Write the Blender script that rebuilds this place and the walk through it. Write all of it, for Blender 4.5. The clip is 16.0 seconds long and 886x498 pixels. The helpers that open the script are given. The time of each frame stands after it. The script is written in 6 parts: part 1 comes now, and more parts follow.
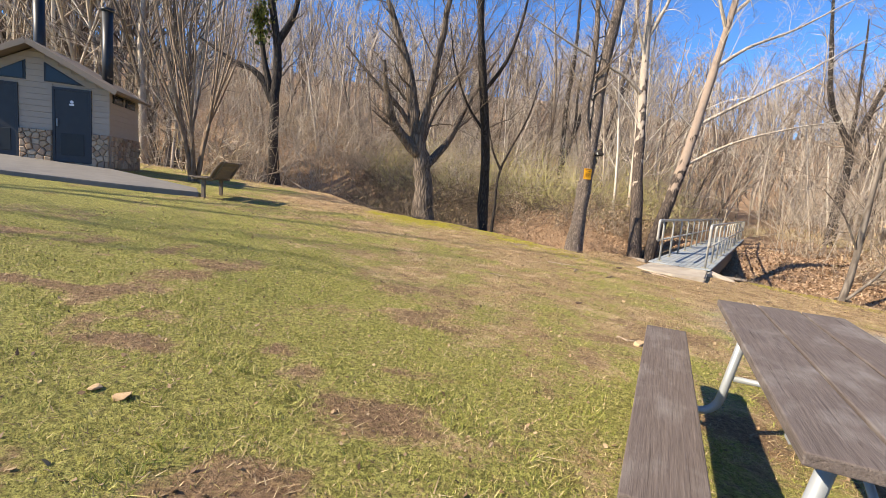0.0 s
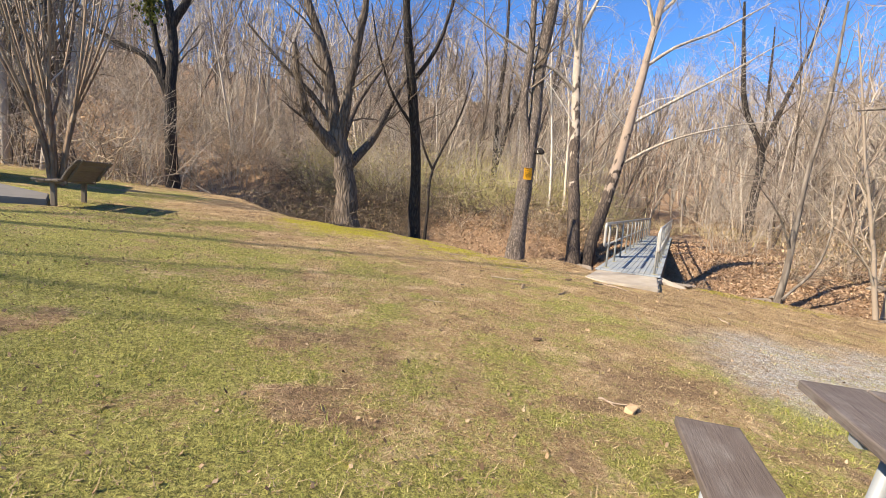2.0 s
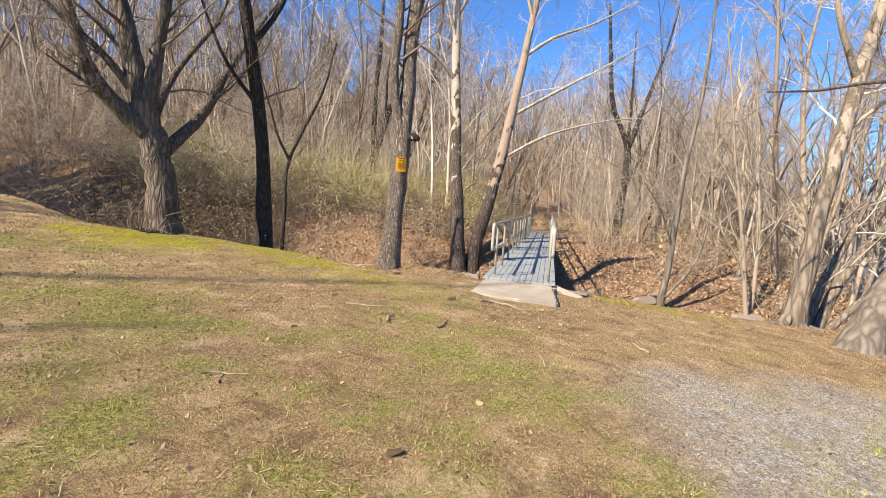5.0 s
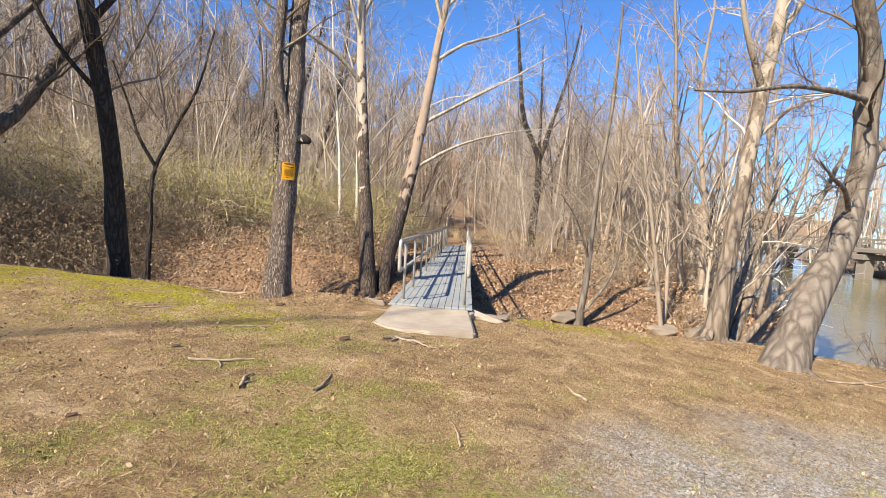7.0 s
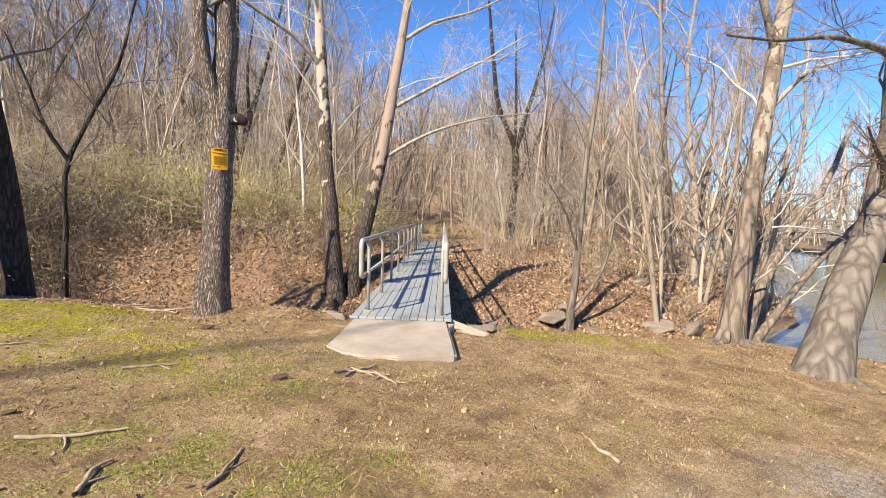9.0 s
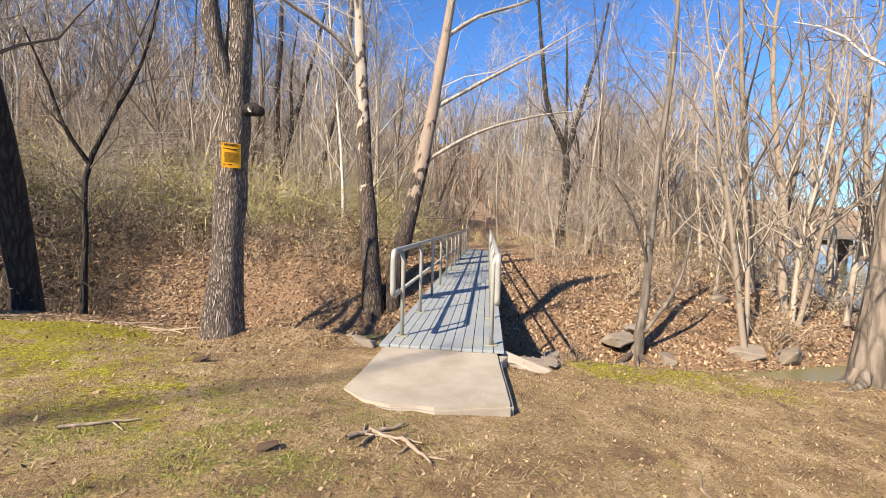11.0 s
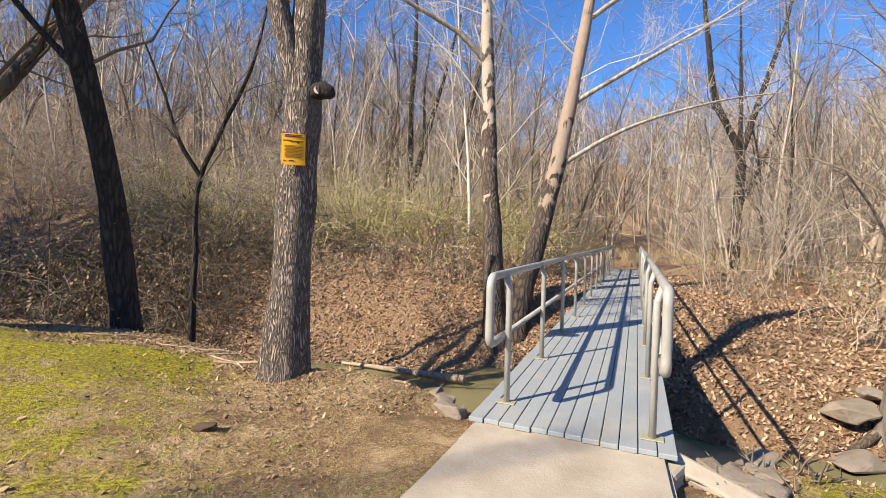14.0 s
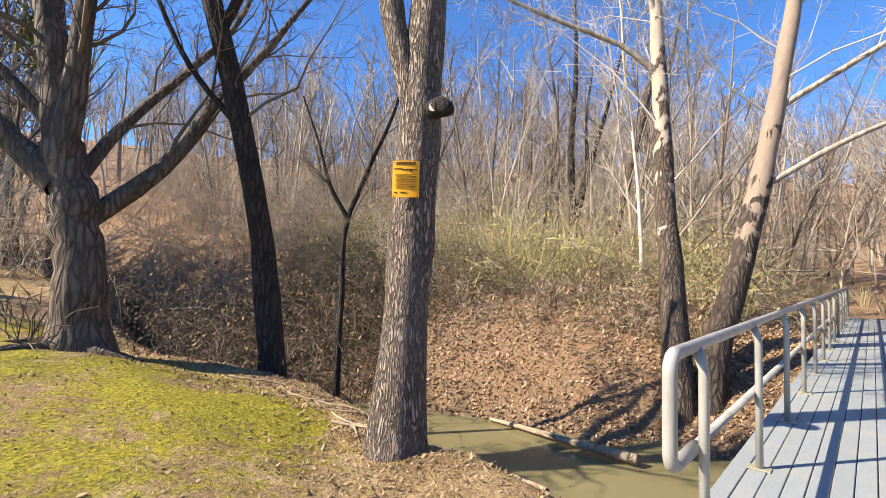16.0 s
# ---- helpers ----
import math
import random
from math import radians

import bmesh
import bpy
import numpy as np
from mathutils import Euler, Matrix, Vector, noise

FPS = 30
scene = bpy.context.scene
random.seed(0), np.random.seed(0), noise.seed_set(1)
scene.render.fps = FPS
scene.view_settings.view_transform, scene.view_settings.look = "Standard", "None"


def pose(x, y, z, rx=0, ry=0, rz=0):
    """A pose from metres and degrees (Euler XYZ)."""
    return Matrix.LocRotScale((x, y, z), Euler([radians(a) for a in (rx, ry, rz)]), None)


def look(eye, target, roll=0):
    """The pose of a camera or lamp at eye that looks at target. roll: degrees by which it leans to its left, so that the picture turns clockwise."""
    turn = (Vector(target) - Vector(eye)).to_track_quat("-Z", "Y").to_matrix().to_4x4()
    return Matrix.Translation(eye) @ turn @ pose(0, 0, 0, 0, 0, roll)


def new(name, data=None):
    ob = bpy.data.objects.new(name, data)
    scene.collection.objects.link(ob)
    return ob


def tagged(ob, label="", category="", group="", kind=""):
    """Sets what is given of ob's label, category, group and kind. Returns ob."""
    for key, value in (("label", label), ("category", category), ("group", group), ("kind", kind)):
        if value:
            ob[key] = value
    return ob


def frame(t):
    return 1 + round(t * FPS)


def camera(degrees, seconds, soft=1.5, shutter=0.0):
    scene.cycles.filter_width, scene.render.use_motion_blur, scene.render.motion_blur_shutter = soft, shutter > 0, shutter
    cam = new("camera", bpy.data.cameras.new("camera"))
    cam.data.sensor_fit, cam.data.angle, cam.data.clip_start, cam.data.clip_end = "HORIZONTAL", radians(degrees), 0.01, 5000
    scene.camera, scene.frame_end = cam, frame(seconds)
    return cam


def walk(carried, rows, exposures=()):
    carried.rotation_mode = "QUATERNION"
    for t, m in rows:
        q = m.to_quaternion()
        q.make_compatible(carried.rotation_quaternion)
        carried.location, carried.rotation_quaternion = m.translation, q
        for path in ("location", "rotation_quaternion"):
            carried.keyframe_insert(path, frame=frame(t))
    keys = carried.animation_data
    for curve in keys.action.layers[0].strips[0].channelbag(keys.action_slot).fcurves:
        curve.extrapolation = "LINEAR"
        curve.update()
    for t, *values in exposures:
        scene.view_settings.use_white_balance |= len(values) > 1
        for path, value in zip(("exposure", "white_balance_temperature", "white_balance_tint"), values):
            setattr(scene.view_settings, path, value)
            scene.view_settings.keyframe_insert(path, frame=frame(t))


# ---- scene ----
cam = camera(87.0, 16.0, 0.5)
PATH = [
    (0, (0.329, 0.736, 1.64), (0.296, 2.72, 1.391), 4.9),
    (0.5, (0.3, 1.173, 1.671), (0.352, 3.157, 1.421), 4.8),
    (1, (0.363, 1.553, 1.67), (0.462, 3.535, 1.422), 4.6),
    (1.5, (0.4, 1.949, 1.679), (0.577, 3.928, 1.448), 4.3),
    (2, (0.492, 2.378, 1.694), (0.735, 4.351, 1.472), 4.3),
    (2.5, (0.633, 2.722, 1.693), (0.964, 4.683, 1.482), 4.4),
    (3, (0.751, 3.165, 1.694), (1.186, 5.105, 1.479), 4.1),
    (3.5, (0.939, 3.489, 1.673), (1.448, 5.409, 1.445), 3.8),
    (4, (1.079, 3.841, 1.664), (1.679, 5.737, 1.443), 3.6),
    (4.2, (1.131, 4.015, 1.678), (1.761, 5.9, 1.455), 3.6),
    (6.3, (1.962, 5.228, 1.745), (2.832, 7.023, 1.6), 4.0),
    (6.5, (2.031, 5.359, 1.748), (2.949, 7.13, 1.607), 3.7),
    (7, (2.217, 5.695, 1.765), (3.233, 7.414, 1.637), 3.4),
    (7.5, (2.463, 5.928, 1.75), (3.522, 7.619, 1.609), 3.2),
    (8, (2.673, 6.186, 1.733), (3.767, 7.854, 1.585), 2.4),
    (8.2, (2.753, 6.332, 1.725), (3.859, 7.991, 1.578), 1.8),
    (10.3, (3.436, 7.576, 1.753), (4.475, 9.28, 1.618), 1.6),
    (10.5, (3.512, 7.678, 1.743), (4.516, 9.402, 1.611), 1.6),
    (11, (3.668, 7.982, 1.701), (4.603, 9.747, 1.584), 1.5),
    (11.5, (3.893, 8.325, 1.694), (4.744, 10.132, 1.592), 1.8),
    (12, (4.105, 8.567, 1.699), (4.876, 10.41, 1.615), 2.0),
    (12.5, (4.24, 8.894, 1.681), (4.933, 10.768, 1.613), 1.7),
    (13, (4.415, 9.139, 1.661), (5.001, 11.05, 1.593), 1.7),
    (13.5, (4.586, 9.323, 1.664), (5.069, 11.263, 1.601), 1.8),
    (14, (4.658, 9.61, 1.65), (5.034, 11.573, 1.59), 1.4),
    (14.5, (4.747, 9.885, 1.676), (4.918, 11.876, 1.595), 1.5),
    (15, (4.894, 10.08, 1.66), (4.825, 12.077, 1.587), 1.3),
    (15.5, (4.971, 10.353, 1.668), (4.77, 12.343, 1.681), 1.0),
    (16, (4.994, 10.692, 1.717), (4.671, 12.664, 1.803), 1.1),
]
walk(cam, [(t, look(eye, target, roll)) for t, eye, target, roll in PATH], [(0.0, 1.16), (3.0, 1.18), (4.2, 1.12), (8.0, 1.10), (13.0, 1.04), (14.5, 1.01), (15.2, 1.12), (16.0, 1.29)])

# ---- world, sun ----
SUN_DIR = Vector((-0.80, -0.31, 0.66)).normalized()
world = bpy.data.worlds.new("sky")
scene.world = world
world.use_nodes = True
wn = world.node_tree.nodes
sky = wn.new("ShaderNodeTexSky")
sky.sky_type = 'NISHITA'
sky.sun_disc = False
sky.sun_elevation = math.asin(SUN_DIR.z)
sky.sun_rotation = math.atan2(SUN_DIR.x, SUN_DIR.y)
sky.altitude = 0
sky.air_density, sky.dust_density, sky.ozone_density = 1.0, 0.0, 3.5
wn["Background"].inputs["Strength"].default_value = 0.073
tint = wn.new("ShaderNodeMix")
tint.data_type, tint.blend_type = 'RGBA', 'MULTIPLY'
tint.inputs[0].default_value = 1.0
tint.inputs[7].default_value = (0.60, 0.94, 1.36, 1)
world.node_tree.links.new(sky.outputs[0], tint.inputs[6])
world.node_tree.links.new(tint.outputs[2], wn["Background"].inputs["Color"])
sun = bpy.data.lights.new("sun", 'SUN')
sun.energy, sun.angle, sun.color = 5.0, radians(0.5), (1.0, 0.88, 0.70)
sun_ob = new("sun", sun)
sun_ob.matrix_world = look(SUN_DIR * 60, (0, 0, 0))


# ---- materials ----
class Mat:
    """A small node-material writer."""

    def __init__(self, name, rough=0.8, metal=0.0):
        self.m = bpy.data.materials.new(name)
        self.m.use_nodes = True
        self.t = self.m.node_tree
        self.b = self.t.nodes["Principled BSDF"]
        self.b.inputs["Roughness"].default_value = rough
        self.b.inputs["Metallic"].default_value = metal
        self.b.inputs["Specular IOR Level"].default_value = 0.3

    def n(self, kind, **kw):
        node = self.t.nodes.new("ShaderNode" + kind)
        for k, v in kw.items():
            if isinstance(v, bpy.types.NodeSocket):
                self.t.links.new(v, node.inputs[k])
            elif k in node.inputs:
                node.inputs[k].default_value = v
        return node

    def link(self, a, b):
        self.t.links.new(a, b)

    def coords(self, scale=(1, 1, 1), kind="Object"):
        c = self.n("TexCoord")
        mp = self.n("Mapping")
        mp.inputs["Scale"].default_value = scale
        self.link(c.outputs[kind], mp.inputs["Vector"])
        return mp.outputs[0]

    def noise(self, vec, scale, detail=6, rough=0.6, dist=0.0):
        t = self.n("TexNoise")
        t.inputs["Scale"].default_value, t.inputs["Detail"].default_value = scale, detail
        t.inputs["Roughness"].default_value, t.inputs["Distortion"].default_value = rough, dist
        self.link(vec, t.inputs["Vector"])
        return t.outputs["Fac"]

    def voro(self, vec, scale, feature='F1', out="Distance", rand=1.0):
        t = self.n("TexVoronoi")
        t.feature = feature
        t.inputs["Scale"].default_value = scale
        t.inputs["Randomness"].default_value = rand
        self.link(vec, t.inputs["Vector"])
        return t.outputs[out]

    def ramp(self, fac, *stops):
        r = self.n("ValToRGB")
        e = r.color_ramp.elements
        while len(e) < len(stops):
            e.new(0.5)
        for el, (p, c) in zip(e, stops):
            el.position, el.color = p, (*c, 1) if len(c) == 3 else c
        self.link(fac, r.inputs[0])
        return r.outputs[0]

    def mix(self, fac, a, b, blend='MIX'):
        x = self.n("Mix")
        x.data_type, x.blend_type = 'RGBA', blend
        for v, i in ((fac, 0), (a, 6), (b, 7)):
            if isinstance(v, bpy.types.NodeSocket):
                self.link(v, x.inputs[i])
            else:
                x.inputs[i].default_value = v if i == 0 else (*v, 1)
        return x.outputs[2]

    def math(self, op, a, b=0.5, c=0.0):
        x = self.n("Math")
        x.operation = op
        for v, i in ((a, 0), (b, 1), (c, 2)):
            if isinstance(v, bpy.types.NodeSocket):
                self.link(v, x.inputs[i])
            else:
                x.inputs[i].default_value = v
        return x.outputs[0]

    def attr(self, name):
        a = self.n("Attribute")
        a.attribute_name = name
        return a.outputs["Fac"]

    def island(self):
        return self.n("NewGeometry").outputs["Random Per Island"]

    def rand(self):
        return self.n("ObjectInfo").outputs["Random"]

    def color(self, sock):
        if isinstance(sock, bpy.types.NodeSocket):
            self.link(sock, self.b.inputs["Base Color"])
        else:
            self.b.inputs["Base Color"].default_value = (*sock, 1)
        return self

    def rough(self, sock):
        self.link(sock, self.b.inputs["Roughness"])
        return self

    def bump(self, height, strength=0.5, dist=0.01):
        bp = self.n("Bump")
        bp.inputs["Strength"].default_value, bp.inputs["Distance"].default_value = strength, dist
        self.link(height, bp.inputs["Height"])
        self.link(bp.outputs[0], self.b.inputs["Normal"])
        return self


def bark_material(name, dark, light, furrow=14.0, patch=None, depth=0.02):
    m = Mat(name, 0.92)
    flat = m.coords((1, 1, 0.2))
    warp = m.n("TexNoise")
    warp.inputs["Scale"].default_value, warp.inputs["Detail"].default_value = furrow * 0.5, 3
    m.link(flat, warp.inputs["Vector"])
    add = m.n("VectorMath")
    add.operation = 'MULTIPLY_ADD'
    m.link(warp.outputs["Color"], add.inputs[0])
    add.inputs[1].default_value = (0.16, 0.16, 0.16)
    m.link(flat, add.inputs[2])
    v = add.outputs[0]
    edge = m.voro(v, furrow, 'DISTANCE_TO_EDGE')
    n1 = m.noise(flat, furrow * 2.2, 5, 0.7)
    n2 = m.noise(m.coords(), 2.2, 4)
    n3 = m.noise(m.coords((1, 1, 0.4)), 70, 3)
    ridge = m.ramp(m.math('ADD', edge, m.math('MULTIPLY', m.math('SUBTRACT', n1, 0.5), 0.35)), (0.0, (0, 0, 0)), (0.28, (1, 1, 1)))
    col = m.mix(ridge, dark, light)
    col = m.mix(m.math('MULTIPLY', n3, 0.5), col, tuple(0.55 * a for a in light))
    col = m.mix(m.ramp(n2, (0.4, (0, 0, 0)), (0.75, (0.7, 0.7, 0.7))), col, tuple(0.6 * a + 0.4 * b for a, b in zip(light, dark)))
    if patch:
        # pale smooth bark where the outer plates have flaked off, more of it higher up
        z = m.n("SeparateXYZ")
        m.link(m.coords(), z.inputs[0])
        up = m.n("MapRange")
        up.inputs["From Min"].default_value, up.inputs["From Max"].default_value = patch[1], patch[2]
        m.link(z.outputs["Z"], up.inputs[0])
        pn = m.noise(m.coords((1, 1, 0.5)), 3.2, 4, 0.6, 0.4)
        f = m.ramp(m.math('ADD', m.math('MULTIPLY_ADD', pn, 2.6, -0.8), m.math('SUBTRACT', up.outputs[0], 0.55)), (0.44, (0, 0, 0)), (0.54, (0.9, 0.9, 0.9)))
        pale = m.mix(m.noise(m.coords((1, 1, 0.4)), 9, 4), patch[0], tuple(0.62 * a for a in patch[0]))
        col = m.mix(f, col, pale)
        ridge = m.mix(f, ridge, (0.9, 0.9, 0.9))
    m.color(col)
    m.bump(m.math('ADD', ridge, m.math('MULTIPLY', n3, 0.25)), 1.0, depth)
    return m.m


BARK_GREY = bark_material("bark_grey", (0.035, 0.026, 0.02), (0.215, 0.165, 0.125), 11)
BARK_DARK = bark_material("bark_dark", (0.012, 0.0095, 0.008), (0.072, 0.057, 0.047), 14)
BARK_SIGN = bark_material("bark_furrowed", (0.028, 0.019, 0.015), (0.48, 0.38, 0.305), 30, depth=0.05)
BARK_SYC = bark_material("bark_sycamore", (0.022, 0.016, 0.013), (0.16, 0.12, 0.092), 13, ((0.50, 0.41, 0.32), 2.0, 10.0))
# lower bark darkened to paint shadow on the foot; pale flaked bark is real
BARK_SYC_LEAN = bark_material("bark_leaning_sycamore", (0.02, 0.015, 0.012), (0.12, 0.09, 0.07), 10, ((0.37, 0.28, 0.21), 1.6, 6.0))
BARK_LIMB = bark_material("bark_pale_limb", (0.22, 0.17, 0.125), (0.58, 0.50, 0.40), 7, depth=0.006)
BARK_PALE = bark_material("bark_pale", (0.09, 0.07, 0.05), (0.29, 0.23, 0.175), 8, ((0.43, 0.36, 0.28), 1.0, 8.0))
BARK_LEAN = bark_material("bark_smooth_grey", (0.08, 0.062, 0.048), (0.25, 0.21, 0.168), 6, depth=0.012)
BARK_CRAPE = bark_material("bark_smooth_tan", (0.12, 0.078, 0.05), (0.30, 0.21, 0.14), 8, ((0.36, 0.26, 0.17), 0.5, 4))


def twig_material(name, *cols):
    m = Mat(name, 0.9)
    stops = [(i / max(1, len(cols) - 1), c) for i, c in enumerate(cols)]
    base = m.ramp(m.island(), *stops)
    m.color(m.mix(m.math('MULTIPLY', m.noise(m.coords(), 1.5, 4), 0.3), base, (0.20, 0.15, 0.11)))
    return m.m


TWIG = twig_material("twigs", (0.06, 0.045, 0.034), (0.16, 0.122, 0.09), (0.25, 0.195, 0.145), (0.10, 0.075, 0.055))
TWIG_PALE = twig_material("twigs_pale", (0.3, 0.25, 0.19), (0.55, 0.48, 0.39), (0.68, 0.62, 0.53))
WOODS = twig_material("woods_bark", (0.14, 0.105, 0.08), (0.43, 0.355, 0.275), (0.57, 0.48, 0.38), (0.25, 0.20, 0.155), (0.65, 0.575, 0.48), (0.11, 0.085, 0.066))
DARKWOOD = twig_material("dark_woods_bark", (0.05, 0.038, 0.03), (0.15, 0.115, 0.085), (0.24, 0.185, 0.14), (0.09, 0.068, 0.052))
SHORE = twig_material("shore_bark", (0.16, 0.12, 0.09), (0.36, 0.29, 0.22), (0.52, 0.44, 0.35), (0.26, 0.20, 0.15))
# brush stems again, with the creek bank's shade put into their colour
SHADEBRUSH = twig_material("shaded_brush_stems", (0.035, 0.026, 0.02), (0.11, 0.082, 0.058), (0.20, 0.15, 0.10), (0.06, 0.044, 0.032))
# the darkest stem tones stand in for shaded gaps inside the thicket
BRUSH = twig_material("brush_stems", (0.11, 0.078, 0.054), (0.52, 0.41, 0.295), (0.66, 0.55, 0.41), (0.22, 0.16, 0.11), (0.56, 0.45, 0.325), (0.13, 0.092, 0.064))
OLIVE = twig_material("budding_stems", (0.46, 0.40, 0.17), (0.36, 0.34, 0.12), (0.56, 0.48, 0.24))


# ---- geometry helpers ----
class Quads:
    """Collects quads in arrays and makes one mesh of them."""

    def __init__(self):
        self.v, self.q, self.count = [], [], 0

    def add(self, v, q):
        self.v.append(np.asarray(v, float))
        self.q.append(np.asarray(q, int) + self.count)
        self.count += len(v)

    def arrays(self):
        return np.concatenate(self.v), np.concatenate(self.q)

    def tube(self, pts, radii, n=5, cap=False):
        pts, radii = np.asarray(pts, float), np.asarray(radii, float)
        t = np.gradient(pts, axis=0)
        t /= np.linalg.norm(t, axis=1)[:, None] + 1e-9
        ref = np.array((0.31, 0.95, 0.05)) if abs(t[0, 2]) > 0.6 else np.array((0.02, 0.05, 1.0))
        u = np.cross(t, ref)
        u /= np.linalg.norm(u, axis=1)[:, None] + 1e-9
        w = np.cross(t, u)
        a = np.arange(n) * 2 * np.pi / n
        ring = pts[:, None] + radii[:, None, None] * (np.cos(a)[None, :, None] * u[:, None] + np.sin(a)[None, :, None] * w[:, None])
        k = len(pts)
        i = np.arange(k - 1)[:, None] * n
        j = np.arange(n)[None, :]
        j2 = (j + 1) % n
        q = np.stack((i + j, i + j2, i + n + j2, i + n + j), -1).reshape(-1, 4)
        self.add(ring.reshape(-1, 3), q)

    def mesh(self, name, material, smooth=True):
        v, q = self.arrays()
        return raw_mesh(name, v, q, material, smooth)


def raw_mesh(name, v, q, material, smooth=True):
    me = bpy.data.meshes.new(name)
    me.vertices.add(len(v))
    me.vertices.foreach_set("co", np.ascontiguousarray(v, np.float32).ravel())
    k = q.shape[1]
    me.loops.add(len(q) * k)
    me.loops.foreach_set("vertex_index", np.ascontiguousarray(q, np.int32).ravel())
    me.polygons.add(len(q))
    me.polygons.foreach_set("loop_start", np.arange(0, len(q) * k, k, dtype=np.int32))
    if smooth:
        me.polygons.foreach_set("use_smooth", np.ones(len(q), bool))
    me.update(calc_edges=True)
    me.materials.append(material)
    return me


def part(name, data, material, parent=None, label=""):
    """Links a bmesh or a mesh as one object under parent."""
    if isinstance(data, bmesh.types.BMesh):
        me = bpy.data.meshes.new(name)
        data.to_mesh(me)
        data.free()
        me.materials.append(material)
    else:
        me = data
    ob = new(name, me)
    if parent is not None:
        ob.parent = parent
    if label:
        ob["label"] = label
    return ob


def empty(name, m=None):
    ob = new(name)
    ob.empty_display_size = 0.1
    if m is not None:
        ob.matrix_world = m
    return ob


def box(bm, size, m=None, bevel=0.0, seg=1):
    r = bmesh.ops.create_cube(bm, size=1)
    vs = r["verts"]
    bmesh.ops.scale(bm, vec=size, verts=vs)
    if bevel:
        es = list({e for v in vs for e in v.link_edges})
        r2 = bmesh.ops.bevel(bm, geom=es, offset=bevel, segments=seg, affect='EDGES', profile=0.5)
        vs = list({v for v in r2["verts"]} | {v for v in vs if v.is_valid})
    if m is not None:
        bmesh.ops.transform(bm, matrix=m, verts=[v for v in vs if v.is_valid])
    return bm


def block(size, m=None, bevel=0.0, seg=1):
    return box(bmesh.new(), size, m, bevel, seg)


def at(x, y, z):
    return Matrix.Translation((x, y, z))


def pipe(name, pts, r, material, parent, n=10, label=""):
    q = Quads()
    pts = np.asarray(pts, float)
    d0, d1 = pts[0] - pts[1], pts[-1] - pts[-2]
    e = 1e-4
    full = np.vstack((pts[0] + d0 / np.linalg.norm(d0) * e, pts, pts[-1] + d1 / np.linalg.norm(d1) * e))
    rad = np.r_[r * 0.02, np.full(len(pts), r), r * 0.02]
    q.tube(full, rad, n)
    return part(name, q.mesh(name, material), material, parent, label)


def arc_path(corners, radius, steps=5):
    """A polyline with rounded corners."""
    c = [Vector(p) for p in corners]
    out = [c[0]]
    for a, b, d in zip(c, c[1:], c[2:]):
        u, w = (a - b).normalized(), (d - b).normalized()
        p0, p1 = b + u * radius, b + w * radius
        for i in range(steps + 1):
            s = i / steps
            out.append((1 - s) ** 2 * p0 + 2 * s * (1 - s) * b + s * s * p1)
    out.append(c[-1])
    return [tuple(p) for p in out]


# ---- the lie of the land ----
NEAR = [(-300, 60), (-60, 40), (-14, 27.5), (-8, 23.4), (-3, 18.6), (-0.2, 17.0), (1.5, 16.9), (2.8, 16.2), (4.0, 15.1), (4.75, 14.35), (5.5, 13.4), (6.0, 13.0),
        (6.9, 12.35), (7.8, 12.35), (9.0, 11.7), (10.2, 11.2), (11.4, 10.7), (12.5, 9.9), (13.0, 8.6), (13.6, 6.5), (14.5, 0), (15, -300), (-300, -300)]
FAR = [(-300, 70), (-60, 48), (-14, 32.5), (-4, 24.9), (1.0, 21.4), (3.5, 20.6), (5.9, 19.9), (7.6, 19.6), (9.0, 18.0), (9.6, 15.9), (10.5, 14.9), (12, 14.4),
       (14.5, 13.3), (17, 12.3), (20, 12.4), (25, 14.6), (30, 18.5), (38, 25.5), (52, 39), (100, 75), (300, 140), (600, 200), (600, 600), (-300, 600)]
EAST = [(70, -600), (52, 0), (54, 18), (68, 32), (120, 55), (320, 115), (900, 190), (900, -600)]
WATER_Z = -1.32


def inside_distance(px, py, poly):
    """Signed distance to a polygon's edge, positive inside."""
    p = np.asarray(poly, float)
    a, b = p, np.roll(p, -1, 0)
    best = np.full(px.shape, 1e9)
    inside = np.zeros(px.shape, bool)
    for (x0, y0), (x1, y1) in zip(a, b):
        ex, ey = x1 - x0, y1 - y0
        s = np.clip(((px - x0) * ex + (py - y0) * ey) / (ex * ex + ey * ey), 0, 1)
        best = np.minimum(best, np.hypot(px - x0 - s * ex, py - y0 - s * ey))
        cross = (y0 > py) != (y1 > py)
        with np.errstate(divide='ignore', invalid='ignore'):
            xi = x0 + (py - y0) / (y1 - y0 + 1e-12) * ex
        inside ^= cross & (px < xi)
    return np.where(inside, best, -best)


def sstep(x, a, b):
    s = np.clip((x - a) / (b - a), 0, 1)
    return s * s * (3 - 2 * s)


